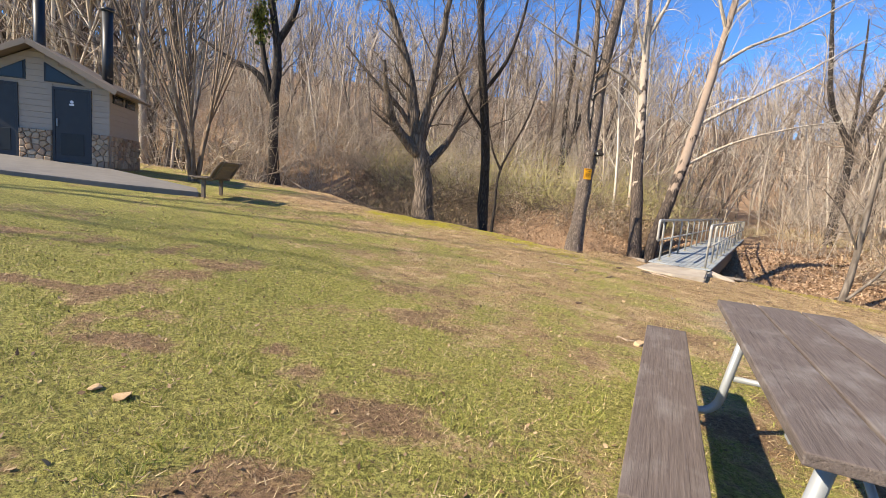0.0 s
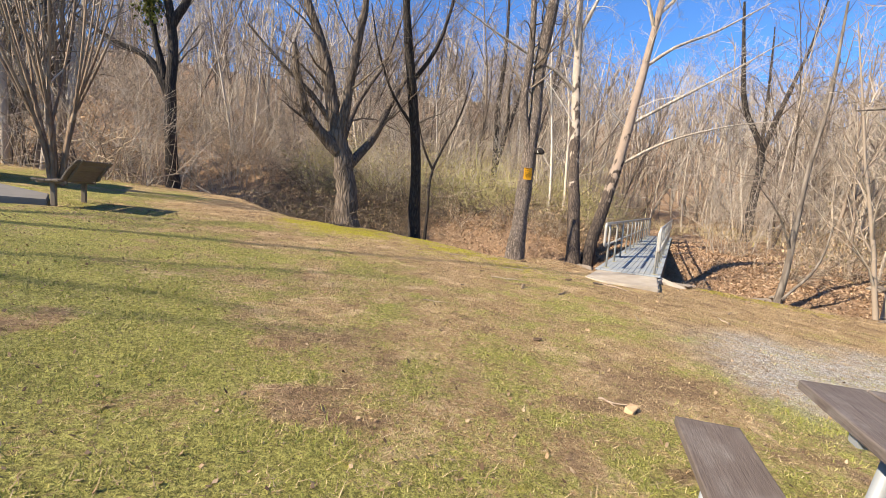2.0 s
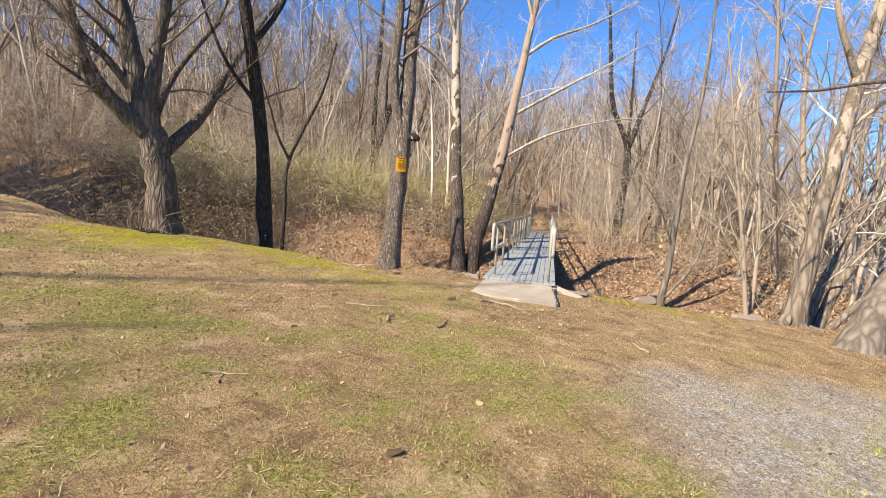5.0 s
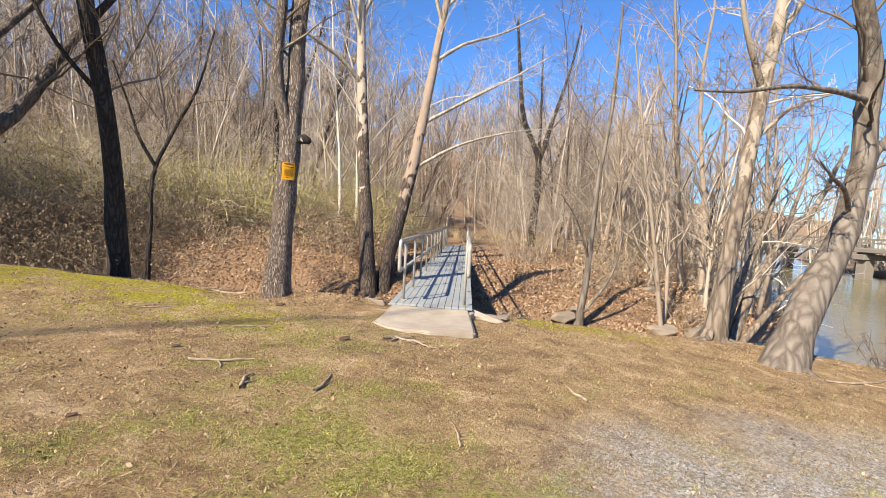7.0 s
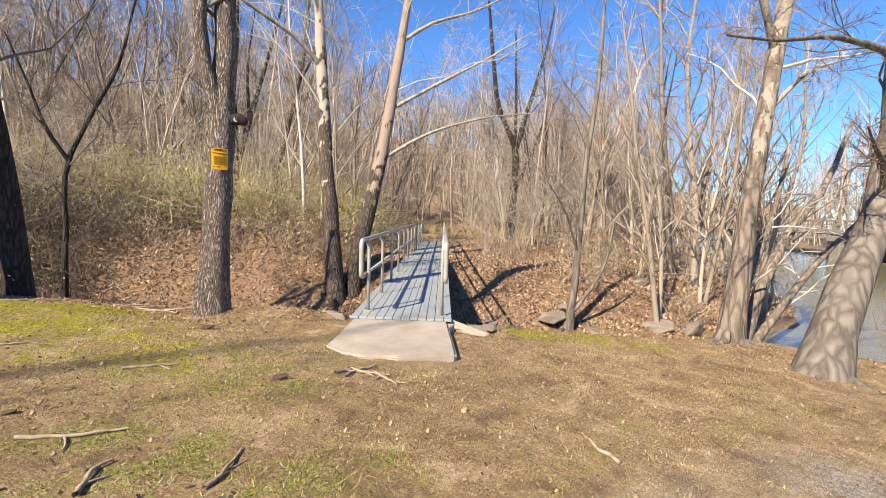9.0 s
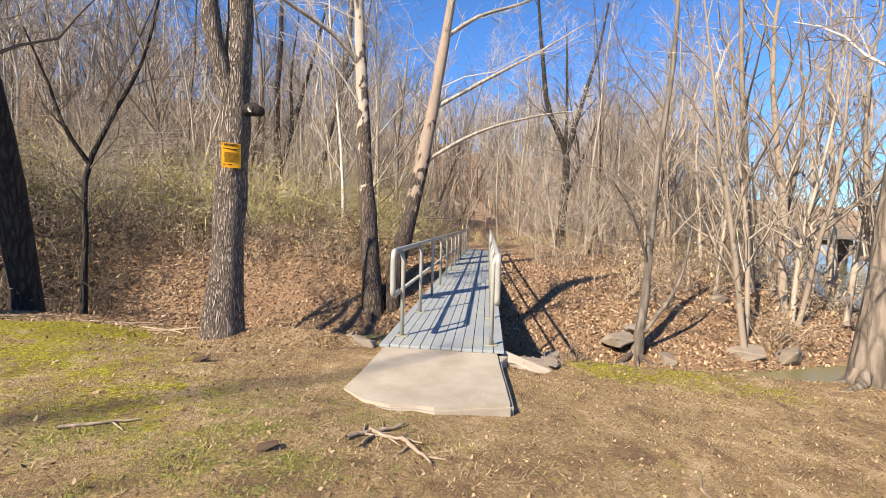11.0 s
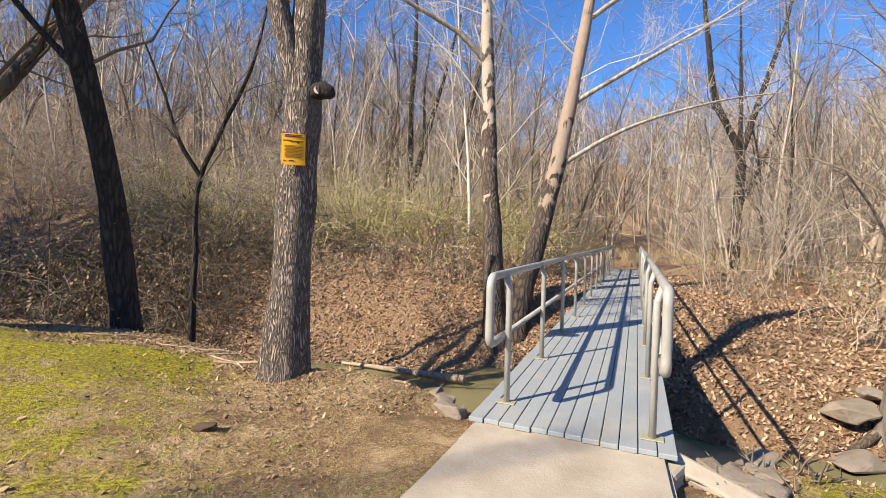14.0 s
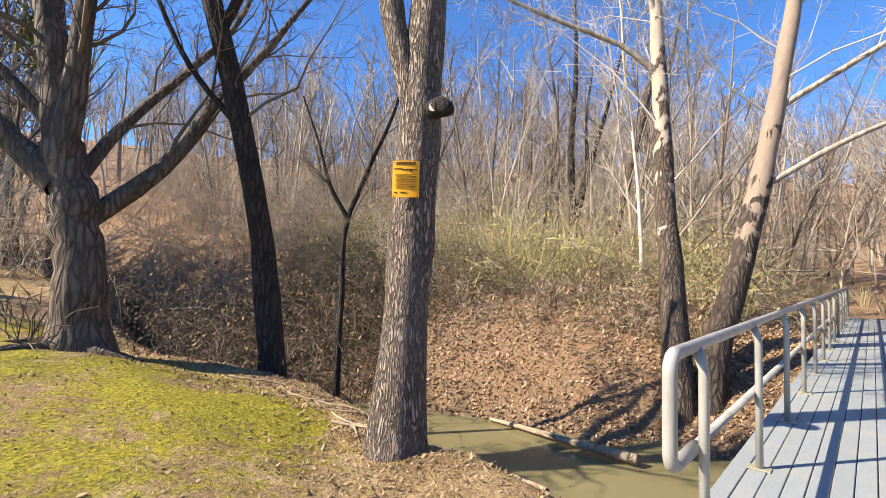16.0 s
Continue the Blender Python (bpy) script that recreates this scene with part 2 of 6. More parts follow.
def vnoise(x, y, scale, seed=0):
    """Smooth value noise on arrays, in -1 to 1."""
    x, y = np.asarray(x, float) / scale, np.asarray(y, float) / scale
    xi, yi = np.floor(x).astype(np.int64), np.floor(y).astype(np.int64)
    fx, fy = x - xi, y - yi
    fx, fy = fx * fx * (3 - 2 * fx), fy * fy * (3 - 2 * fy)

    def hsh(i, j):
        h = (i * 374761393 + j * 668265263 + seed * 1442695041) & 0x7fffffff
        h = ((h ^ (h >> 13)) * 1274126177) & 0x7fffffff
        return ((h ^ (h >> 16)) & 0xffff) / 32767.5 - 1
    return (hsh(xi, yi) * (1 - fx) + hsh(xi + 1, yi) * fx) * (1 - fy) + (hsh(xi, yi + 1) * (1 - fx) + hsh(xi + 1, yi + 1) * fx) * fy


def lie(px, py):
    """Ground height and the distances inside the near bank, the far bank and the far shore."""
    px, py = np.asarray(px, float), np.asarray(py, float)
    wob = 0.18 * vnoise(px, py, 1.3, 3) + 0.10 * vnoise(px, py, 0.45, 4)
    dn = inside_distance(px, py, NEAR) + wob
    df = inside_distance(px, py, FAR) + wob * 1.5
    de = inside_distance(px, py, EAST)
    lawn = 0.31 - 0.07 * (np.clip(px, -16, 9) - 1.4) + 0.026 * (np.clip(py, -20, 20) - 6) - 0.02 * np.clip(py - 18, 0, 12)
    lawn = lawn - 0.05 * np.clip(px - 9, 0, 6)
    lawn += 0.03 * vnoise(px, py, 2.4, 1) + 0.012 * vnoise(px, py, 0.6, 2) + 0.007 * vnoise(px, py, 0.22, 9)
    lawn -= 0.03 * sstep(1.75 - np.hypot(px - 5.75, py - 12.1), 0, 0.5)
    lawn -= 0.34 * (1 - sstep(dn, 0.3, 2.0)) * sstep(-px, -5.2, -3.0) * sstep(px, -5, -2)
    bed = WATER_Z - 0.45
    ha = bed + (lawn - bed) * sstep(dn, -1.7, 0.25) ** 0.8
    ax, ay = 0.55, 0.835
    side = (px - 6.5) * ay - (py - 12.8) * ax
    hill = 0.17 * np.clip(-side - 3, 0, 38) * sstep(py, 24, 48) + 0.035 * np.clip(py - 30, 0, 400) + 0.025 * np.clip(np.hypot(px - 6, py - 13) - 50, 0, 300)
    plain = 0.15 - 0.45 * sstep(side, 1.5, 10) * sstep(-df, -12, -2)
    plain = plain + 0.78 * sstep(-side, 1.0, 5)
    reach = np.hypot(px - 6, py - 13)
    ridge = 15.0 * sstep(reach, 34, 125) * (1 - 0.55 * sstep(side, 5, 70))
    top = plain + hill + ridge + 0.10 * vnoise(px, py, 3.0, 5) + 0.04 * vnoise(px, py, 0.8, 6)
    hb = bed + (top - bed) * sstep(df, -0.9, 5.2) ** 0.55
    he = bed + (-0.75 + 0.05 * np.clip(de - 3, 0, 20) + 0.15 * np.clip(de - 20, 0, 90) - bed) * sstep(de, -2, 3)
    return np.maximum(np.maximum(ha, hb), he), dn, df, de


def ground_z(x, y):
    return float(lie(np.array([x]), np.array([y]))[0][0])


def grid_lines(lo, hi, fine0, fine1, step, growth=1.12):
    mid = list(np.arange(fine0, fine1 + 1e-6, step))
    s, p, up = step, fine1, []
    while p < hi:
        s *= growth
        p += s
        up.append(min(p, hi))
    s, p, down = step, fine0, []
    while p > lo:
        s *= growth
        p -= s
        down.append(max(p, lo))
    return np.array(down[::-1] + mid + up)


def zone_masks(gx, gy, dn, df):
    green = 1.12 + 0.22 * vnoise(gx, gy, 1.7, 11) + 0.30 * vnoise(gx, gy, 0.55, 12) + 0.30 * vnoise(gx, gy, 0.24, 13)
    green += -0.063 * gy - 0.06 * np.clip(gx, -8, 20) + 0.2 * sstep(-gx, 0, 5)
    green = np.clip(green, 0, 1) * sstep(dn, 0.4, 2.2) * (1 - sstep(gy, 12.5, 15) * sstep(gx, -6, -3.5))
    moss = sstep(dn, 0.2, 0.9) * sstep(-dn, -5.0, -2.2) * sstep(-gx, -4.5, -2.4) * sstep(gy, 10.2, 12.4) * sstep(gx, -3.2, -1.4)
    moss = np.maximum(moss, 0.9 * sstep(dn, 0.0, 0.3) * sstep(-dn, -1.3, -0.6) * sstep(gx, 7.2, 7.9) * sstep(-gx, -10.2, -9))
    moss = np.clip(moss * (1.05 + 0.6 * vnoise(gx, gy, 0.7, 14) + 0.3 * vnoise(gx, gy, 0.25, 15)), 0, 1)
    gravel = sstep(1.25 - np.hypot((gx - 6.2) * 0.6, (gy - 6.5) * 0.75) + 0.35 * vnoise(gx, gy, 0.9, 16), -0.5, 0.6)
    litter = sstep(df, -0.5, 0.3)
    mud = np.maximum(sstep(-dn, 0.0, 0.5), 0) * (1 - litter)
    soil = 0.95 * sstep(0.7 * vnoise(gx, gy, 0.75, 61) + 0.8 * vnoise(gx, gy, 0.28, 62), -0.05, 0.75) * sstep(dn, 1.0, 2.5) * (0.45 + 0.75 * sstep(-gy, -8.5, -4.0))
    return green * (1 - 0.7 * soil), moss, gravel, litter, mud, soil


GX = grid_lines(-420, 620, -11.0, 14.0, 0.125)
GY = grid_lines(-320, 620, -0.5, 24.0, 0.125)
gx, gy = np.meshgrid(GX, GY)
gz, dn, df, de = lie(gx, gy)

# ---- ground ----
gm = Mat("ground", 0.95)
gv = gm.coords()
fine = gm.noise(gv, 30, 8, 0.72, 0.4)
grit = gm.noise(gv, 85, 4, 0.7)
mid = gm.noise(gv, 7, 6, 0.7)
big = gm.noise(gv, 0.9, 4, 0.6)
dirt = gm.mix(gm.ramp(mid, (0.35, (0, 0, 0)), (0.65, (1, 1, 1))), (0.27, 0.15, 0.07), (0.48, 0.31, 0.15))
dirt = gm.mix(gm.ramp(big, (0.4, (0, 0, 0)), (0.65, (0.8, 0.8, 0.8))), dirt, (0.50, 0.335, 0.165))
straw = gm.mix(gm.ramp(fine, (0.47, (0, 0, 0)), (0.66, (0.85, 0.85, 0.85))), dirt, (0.64, 0.49, 0.24))
straw = gm.mix(gm.ramp(grit, (0.36, (0.9, 0.9, 0.9)), (0.47, (0, 0, 0))), straw, (0.13, 0.085, 0.038))
straw = gm.mix(gm.ramp(gm.noise(gv, 48, 3, 0.6), (0.60, (0, 0, 0)), (0.68, (0.8, 0.8, 0.8))), straw, (0.74, 0.60, 0.37))
wide = gm.noise(gv, 2.3, 6, 0.65, 0.6)
straw = gm.mix(gm.ramp(wide, (0.36, (0.85, 0.85, 0.85)), (0.47, (0, 0, 0))), straw, (0.22, 0.135, 0.07))
straw = gm.mix(gm.ramp(wide, (0.54, (0, 0, 0)), (0.64, (0.8, 0.8, 0.8))), straw, (0.66, 0.47, 0.27))
turf = gm.mix(gm.ramp(fine, (0.38, (0, 0, 0)), (0.6, (1, 1, 1))), (0.17, 0.155, 0.03), (0.50, 0.46, 0.12))
turf = gm.mix(gm.ramp(grit, (0.38, (0.8, 0.8, 0.8)), (0.48, (0, 0, 0))), turf, (0.075, 0.065, 0.02))
gg = gm.math('ADD', gm.attr("green"), gm.math('MULTIPLY', gm.math('SUBTRACT', gm.noise(gv, 13, 6, 0.75), 0.47), 2.4))
col = gm.mix(gm.ramp(gg, (0.35, (0, 0, 0)), (0.85, (1, 1, 1))), straw, turf)
mossc = gm.mix(gm.ramp(fine, (0.38, (0, 0, 0)), (0.6, (1, 1, 1))), (0.16, 0.135, 0.012), (0.60, 0.52, 0.04))
col = gm.mix(gm.ramp(gm.math('ADD', gm.attr("moss"), gm.math('MULTIPLY', gm.math('SUBTRACT', mid, 0.5), 2.8)), (0.25, (0, 0, 0)), (0.8, (1, 1, 1))), col, mossc)
soilc = gm.mix(gm.ramp(fine, (0.38, (0, 0, 0)), (0.62, (1, 1, 1))), (0.10, 0.056, 0.03), (0.34, 0.21, 0.115))
col = gm.mix(gm.ramp(gm.math('ADD', gm.attr("soil"), gm.math('MULTIPLY', gm.math('SUBTRACT', mid, 0.5), 2.6)), (0.35, (0, 0, 0)), (0.95, (0.8, 0.8, 0.8))), col, soilc)
peb = gm.voro(gv, 55, 'F1', "Color")
pebv = gm.n("SeparateColor")
gm.link(peb, pebv.inputs[0])
gravc = gm.ramp(pebv.outputs[0], (0.0, (0.26, 0.235, 0.205)), (0.6, (0.54, 0.50, 0.445)), (1.0, (0.76, 0.72, 0.66)))
col = gm.mix(gm.math('MULTIPLY', gm.attr("gravel"), gm.ramp(mid, (0.3, (0.2, 0.2, 0.2)), (0.6, (1, 1, 1)))), col, gravc)
lit = gm.mix(gm.ramp(fine, (0.38, (0, 0, 0)), (0.62, (1, 1, 1))), (0.18, 0.105, 0.055), (0.56, 0.36, 0.21))
lit = gm.mix(gm.ramp(big, (0.35, (0, 0, 0)), (0.7, (1, 1, 1))), lit, (0.33, 0.22, 0.13))
col = gm.mix(gm.attr("litter"), col, lit)
mudc = gm.mix(mid, (0.14, 0.10, 0.07), (0.34, 0.25, 0.16))
col = gm.mix(gm.attr("mud"), col, mudc)
gm.color(col)
gm.bump(gm.math('ADD', gm.math('ADD', fine, gm.math('MULTIPLY', grit, 0.5)), gm.math('MULTIPLY', mid, 1.2)), 1.0, 0.07)

ny, nx = gx.shape
ii, jj = np.meshgrid(np.arange(nx - 1), np.arange(ny - 1))
a0 = (jj * nx + ii).ravel()
gq = np.stack((a0, a0 + 1, a0 + nx + 1, a0 + nx), -1)
gme = raw_mesh("ground", np.stack((gx.ravel(), gy.ravel(), gz.ravel()), -1), gq, gm.m)
masks = list(zone_masks(gx, gy, dn, df))
masks[3] = np.maximum(masks[3], sstep(de, 0.5, 4.0))
for nm, arr in zip(("green", "moss", "gravel", "litter", "mud", "soil"), masks):
    gme.attributes.new(nm, 'FLOAT', 'POINT').data.foreach_set("value", arr.ravel().astype(np.float32))
tagged(part("ground", gme, gm.m), "patchy winter lawn, bare dirt, moss and leaf-covered creek banks", "ground", kind="structure")

# ---- water ----
wm = Mat("water", 0.16)
wv = wm.coords()
wm.color(wm.mix(wm.noise(wv, 0.7, 3), (0.15, 0.135, 0.06), (0.215, 0.185, 0.10)))
wm.b.inputs["Specular IOR Level"].default_value = 0.3
wm.bump(wm.math('ADD', wm.noise(wv, 5, 3), wm.math('MULTIPLY', wm.noise(wv, 1.2, 2), 1.5)), 0.12, 0.03)
bm = bmesh.new()
bmesh.ops.create_grid(bm, x_segments=8, y_segments=8, size=1, matrix=at(120, 20, WATER_Z) @ Matrix.Diagonal((240, 200, 1, 1)))
tagged(part("water", bm, wm.m), "murky green-brown creek and river water", "water", kind="structure")

# ---- trees ----
def curve(points, k):
    """A smooth polyline of k + 1 points through a few given ones."""
    p = np.asarray(points, float)
    if len(p) < 3:
        s = np.linspace(0, 1, k + 1)[:, None]
        return p[0] * (1 - s) + p[-1] * s
    seg = np.r_[0, np.cumsum(np.linalg.norm(np.diff(p, axis=0), axis=1))]
    s = np.linspace(0, seg[-1], k + 1)
    m = np.gradient(p, seg, axis=0)
    i = np.clip(np.searchsorted(seg, s, "right") - 1, 0, len(p) - 2)
    h = (seg[i + 1] - seg[i])[:, None]
    t = ((s - seg[i]) / h[:, 0])[:, None]
    return (2 * t ** 3 - 3 * t ** 2 + 1) * p[i] + (t ** 3 - 2 * t ** 2 + t) * h * m[i] + (3 * t ** 2 - 2 * t ** 3) * p[i + 1] + (t ** 3 - t ** 2) * h * m[i + 1]


def wander(rng, p, d, length, k, wob=0.25, up=0.08, droop=0.0):
    pts = [np.asarray(p, float)]
    d = np.asarray(d, float) / np.linalg.norm(d)
    for i in range(k):
        d = d + rng.normal(0, wob, 3) * 0.6 + np.array((0, 0, up - droop * i / k))
        d /= np.linalg.norm(d)
        pts.append(pts[-1] + d * length / k)
    return np.array(pts)


def sprout(rng, pts, t, angle):
    """A place on a polyline and a direction that leaves it at about that angle."""
    f = t * (len(pts) - 1)
    i = min(int(f), len(pts) - 2)
    p = pts[i] + (pts[i + 1] - pts[i]) * (f - i)
    d = pts[i + 1] - pts[i]
    d /= np.linalg.norm(d) + 1e-9
    r = rng.normal(0, 1, 3)
    r -= d * (r @ d)
    r /= np.linalg.norm(r)
    return p, d * math.cos(angle) + r * math.sin(angle)


def twigs(q, rng, pts, r, length, plan, lo=0.2, up=0.06, droop=0.0):
    """Children along a branch. plan: (how many, share of the length, sides, steps) level by level."""
    n, share, sides, steps = plan[0]
    for c in range(n):
        t = lo + (1 - lo) * (c + rng.random()) / n
        p, d = sprout(rng, pts, min(t, 0.99), radians(rng.uniform(28, 65)))
        ln = length * share * rng.uniform(0.55, 1.15) * (1.15 - 0.6 * t)
        rr = max(r * (1 - 0.72 * t) * 0.42, 0.0035)
        b = wander(rng, p, d, ln, steps, 0.34, up, droop)
        q.tube(b, np.linspace(rr, max(rr * 0.25, 0.002), steps + 1), sides)
        if len(plan) > 1:
            twigs(q, rng, b, rr, ln, plan[1:], 0.15, up, droop)


def flare(pts, r0, r1, spread=0.7, over=0.6):
    """Radii of a trunk that swells towards its foot."""
    s = np.r_[0, np.cumsum(np.linalg.norm(np.diff(pts, axis=0), axis=1))]
    return (r0 + (r1 - r0) * s / s[-1]) * (1 + spread * np.exp(-s / (over * 0.5)))


def tree(name, label, base, stems, bark, twig, seed, plan, k=14, sides=12, group="", rough=0.05, limb_bark=None):
    """stems: (points in the world, first radius, last radius, flared foot, whether it carries twigs)."""
    rng = np.random.default_rng(seed)
    root = empty(name, at(*base))
    tagged(root, label, "tree", group)
    b = np.asarray(base, float)
    tw = Quads()
    for i, (pts, r0, r1, fl, leafy) in enumerate(stems):
        p = curve(pts, k if i == 0 else max(7, k - 4)) - b
        if i == 0 and fl:
            p[0, 2] -= 0.25
        p[1:-1] += rng.normal(0, rough * r0, p[1:-1].shape)
        q = Quads()
        rad = flare(p, r0, r1, fl, 0.7 if fl else 1.0) if fl else np.linspace(r0, r1, len(p))
        rad = rad * (1 + rng.normal(0, 0.05, len(p)))
        q.tube(p, rad, sides if i == 0 else max(6, sides - 4))
        skin = bark if i == 0 or limb_bark is None else limb_bark
        part("trunk" if i == 0 else "limb", q.mesh("trunk" if i == 0 else "limb", skin), skin, root)
        if leafy:
            ln = np.linalg.norm(p[-1] - p[0])
            twigs(tw, rng, p, r0 * leafy, ln, plan, 0.35 if i == 0 else 0.2)
    if tw.count:
        part("twig_crown", tw.mesh("twig_crown", twig), twig, root, "bare winter twigs")
    return root


def roots(tree_ob, x, y, n, reach, r, bark, seed, turn=0.0):
    """Surface roots that run out from a trunk's foot over the ground."""
    rg = np.random.default_rng(seed)
    o = np.array(tree_ob.matrix_world.translation)
    for i in range(n):
        a = turn + 2 * math.pi * i / n + rg.uniform(-0.35, 0.35)
        ln = reach * rg.uniform(0.6, 1.2)
        s = np.linspace(0, 1, 8)
        bend = rg.normal(0, 0.5)
        px_ = x + (0.12 + ln * s) * np.cos(a + bend * s * 0.6)
        py_ = y + (0.12 + ln * s) * np.sin(a + bend * s * 0.6)
        z = lie(px_, py_)[0]
        rad = r * rg.uniform(0.7, 1.15) * (1 - s) ** 0.8 + 0.008
        pz_ = z + rad * 0.3 + 0.9 * r * np.maximum(0, 1 - s * 4) * 2.2 - 0.02 * s
        q = Quads()
        q.tube(np.stack((px_, py_, pz_), -1) - o, rad, 8)
        part("root", q.mesh("root", bark), bark, tree_ob)


P3 = [(11, 0.34, 5, 5), (7, 0.5, 3, 4), (7, 0.55, 3, 2)]
P3D = [(13, 0.34, 5, 5), (8, 0.5, 3, 4), (7, 0.55, 3, 2)]
P2 = [(8, 0.45, 4, 4), (6, 0.5, 3, 3)]

big = tree("tree", "large old grey tree with heavy spreading limbs on the creek bank", (-0.85, 16.0, 0.5), [
    ([(-0.69, 16.00, 0.62), (-0.72, 16.00, 1.72), (-0.89, 16.00, 2.61), (-1.09, 16.00, 3.29)], 0.31, 0.25, 0.7, 0),
    ([(-1.06, 16.00, 3.17), (-1.27, 16.00, 4.33), (-1.55, 16.00, 5.49), (-1.88, 16.00, 6.37), (-2.45, 16.00, 7.71)], 0.23, 0.06, 0, 0.6),
    ([(-0.99, 15.90, 3.04), (-0.81, 15.90, 4.25), (-0.58, 15.80, 5.71), (-0.44, 15.70, 6.76), (-0.21, 15.50, 8.19)], 0.17, 0.05, 0, 0.6),
    ([(-0.99, 15.90, 2.72), (-1.40, 15.80, 3.11), (-1.74, 15.60, 3.52), (-1.98, 15.40, 4.25), (-2.14, 15.20, 5.33)], 0.19, 0.05, 0, 0.6),
    ([(-0.85, 16.0, 2.15), (-0.45, 16.5, 2.75), (-0.12, 16.75, 3.2), (0.28, 17.2, 4.2), (0.75, 17.7, 5.2), (1.5, 18.2, 6.6)], 0.15, 0.035, 0, 0.6),
    ([(-0.95, 16.0, 2.7), (-0.78, 16.6, 3.7), (-0.5, 17.2, 4.55), (0.1, 17.8, 5.7), (0.6, 18.2, 7.4)], 0.10, 0.025, 0, 0.7),
    ([(-1.13, 16.00, 3.35), (-1.68, 15.80, 4.10), (-2.51, 15.60, 4.85), (-3.35, 15.40, 5.71)], 0.09, 0.02, 0, 0.7),
    ([(-1.63, 15.60, 3.35), (-2.06, 15.40, 3.61), (-2.40, 15.20, 3.86)], 0.05, 0.012, 0, 0.8),
], BARK_GREY, TWIG, 1, [(10, 0.4, 5, 5), (9, 0.5, 3, 4), (8, 0.5, 3, 2)], 16, 14)

dark = tree("tree", "dark slender leaning tree on the creek bank", (1.37, 17.3, 0.0), [
    ([(1.38, 17.3, -0.25), (1.34, 17.15, 1.0), (1.29, 17.0, 2.0), (1.22, 16.75, 3.0), (1.08, 16.55, 4.0), (0.92, 16.3, 5.0), (0.74, 16.0, 6.1), (0.6, 15.8, 7.6), (0.75, 15.6, 10.5)], 0.2, 0.07, 0.35, 0.4),
    ([(0.95, 16.35, 4.9), (1.5, 16.2, 5.7), (1.9, 16.0, 6.9), (2.1, 15.9, 8.4)], 0.07, 0.02, 0, 0.6),
    ([(1.15, 16.6, 3.6), (0.5, 16.4, 4.4), (0.0, 16.2, 5.5), (-0.3, 16.0, 6.8)], 0.05, 0.015, 0, 0.7),
], BARK_DARK, TWIG, 2, P3D)

thin = tree("tree", "thin crooked dark sapling by the water", (1.79, 18.7, -0.7), [
    ([(1.79, 18.7, -0.7), (1.85, 18.7, 1.0), (1.93, 18.7, 2.6), (2.3, 18.7, 3.5), (2.75, 18.7, 4.5), (3.1, 18.7, 6.0)], 0.065, 0.02, 0.3, 0.8),
    ([(1.93, 18.7, 2.6), (1.65, 18.6, 3.1), (1.4, 18.6, 3.9), (1.1, 18.5, 4.8)], 0.042, 0.012, 0, 0.9),
], BARK_DARK, TWIG, 3, P3)

sign_tree = tree("tree", "furrowed grey-brown tree carrying an orange notice", (3.98, 14.65, 0.1), [
    ([(3.96, 14.65, 0.1), (4.02, 14.65, 1.11), (4.07, 14.65, 2.09), (4.12, 14.65, 3.08), (4.17, 14.65, 3.9), (4.2, 14.65, 5.4), (4.45, 14.65, 7.3), (4.7, 14.65, 11)], 0.215, 0.09, 0.5, 0.45),
    ([(4.09, 14.62, 3.05), (3.96, 14.6, 3.55), (3.84, 14.6, 4.12), (3.9, 14.6, 5.5), (3.7, 14.5, 8.5)], 0.12, 0.05, 0, 0.7),
], BARK_SIGN, TWIG, 4, P3D, 24, 20, rough=0.03)

twin_a = tree("tree", "sycamore with dark lower and white flaking upper trunk", (8.03, 20.24, -1.0), [
    ([(8.03, 20.24, -1.2), (8.09, 20.62, 0.0), (8.12, 20.94, 1.0), (8.19, 21.58, 3.0), (8.27, 22.22, 5.0), (8.38, 22.86, 7.0), (8.39, 23.20, 9.0), (8.29, 23.20, 11.0), (8.09, 23.4, 15)], 0.27, 0.09, 0.4, 0.3),
    ([(8.36, 22.73, 6.60), (7.59, 22.63, 7.25), (6.09, 22.43, 7.90), (4.56, 22.13, 8.50), (2.56, 21.83, 9.50)], 0.09, 0.02, 0, 0.45),
    ([(8.38, 23.20, 9.20), (9.08, 23.20, 10.80), (9.58, 23.00, 13.50)], 0.1, 0.03, 0, 0.6),
    ([(8.39, 23.08, 8.30), (7.76, 22.88, 9.80), (7.29, 22.68, 12.00)], 0.07, 0.02, 0, 0.6),
], BARK_SYC, TWIG_PALE, 5, P3, 20, limb_bark=BARK_LIMB)

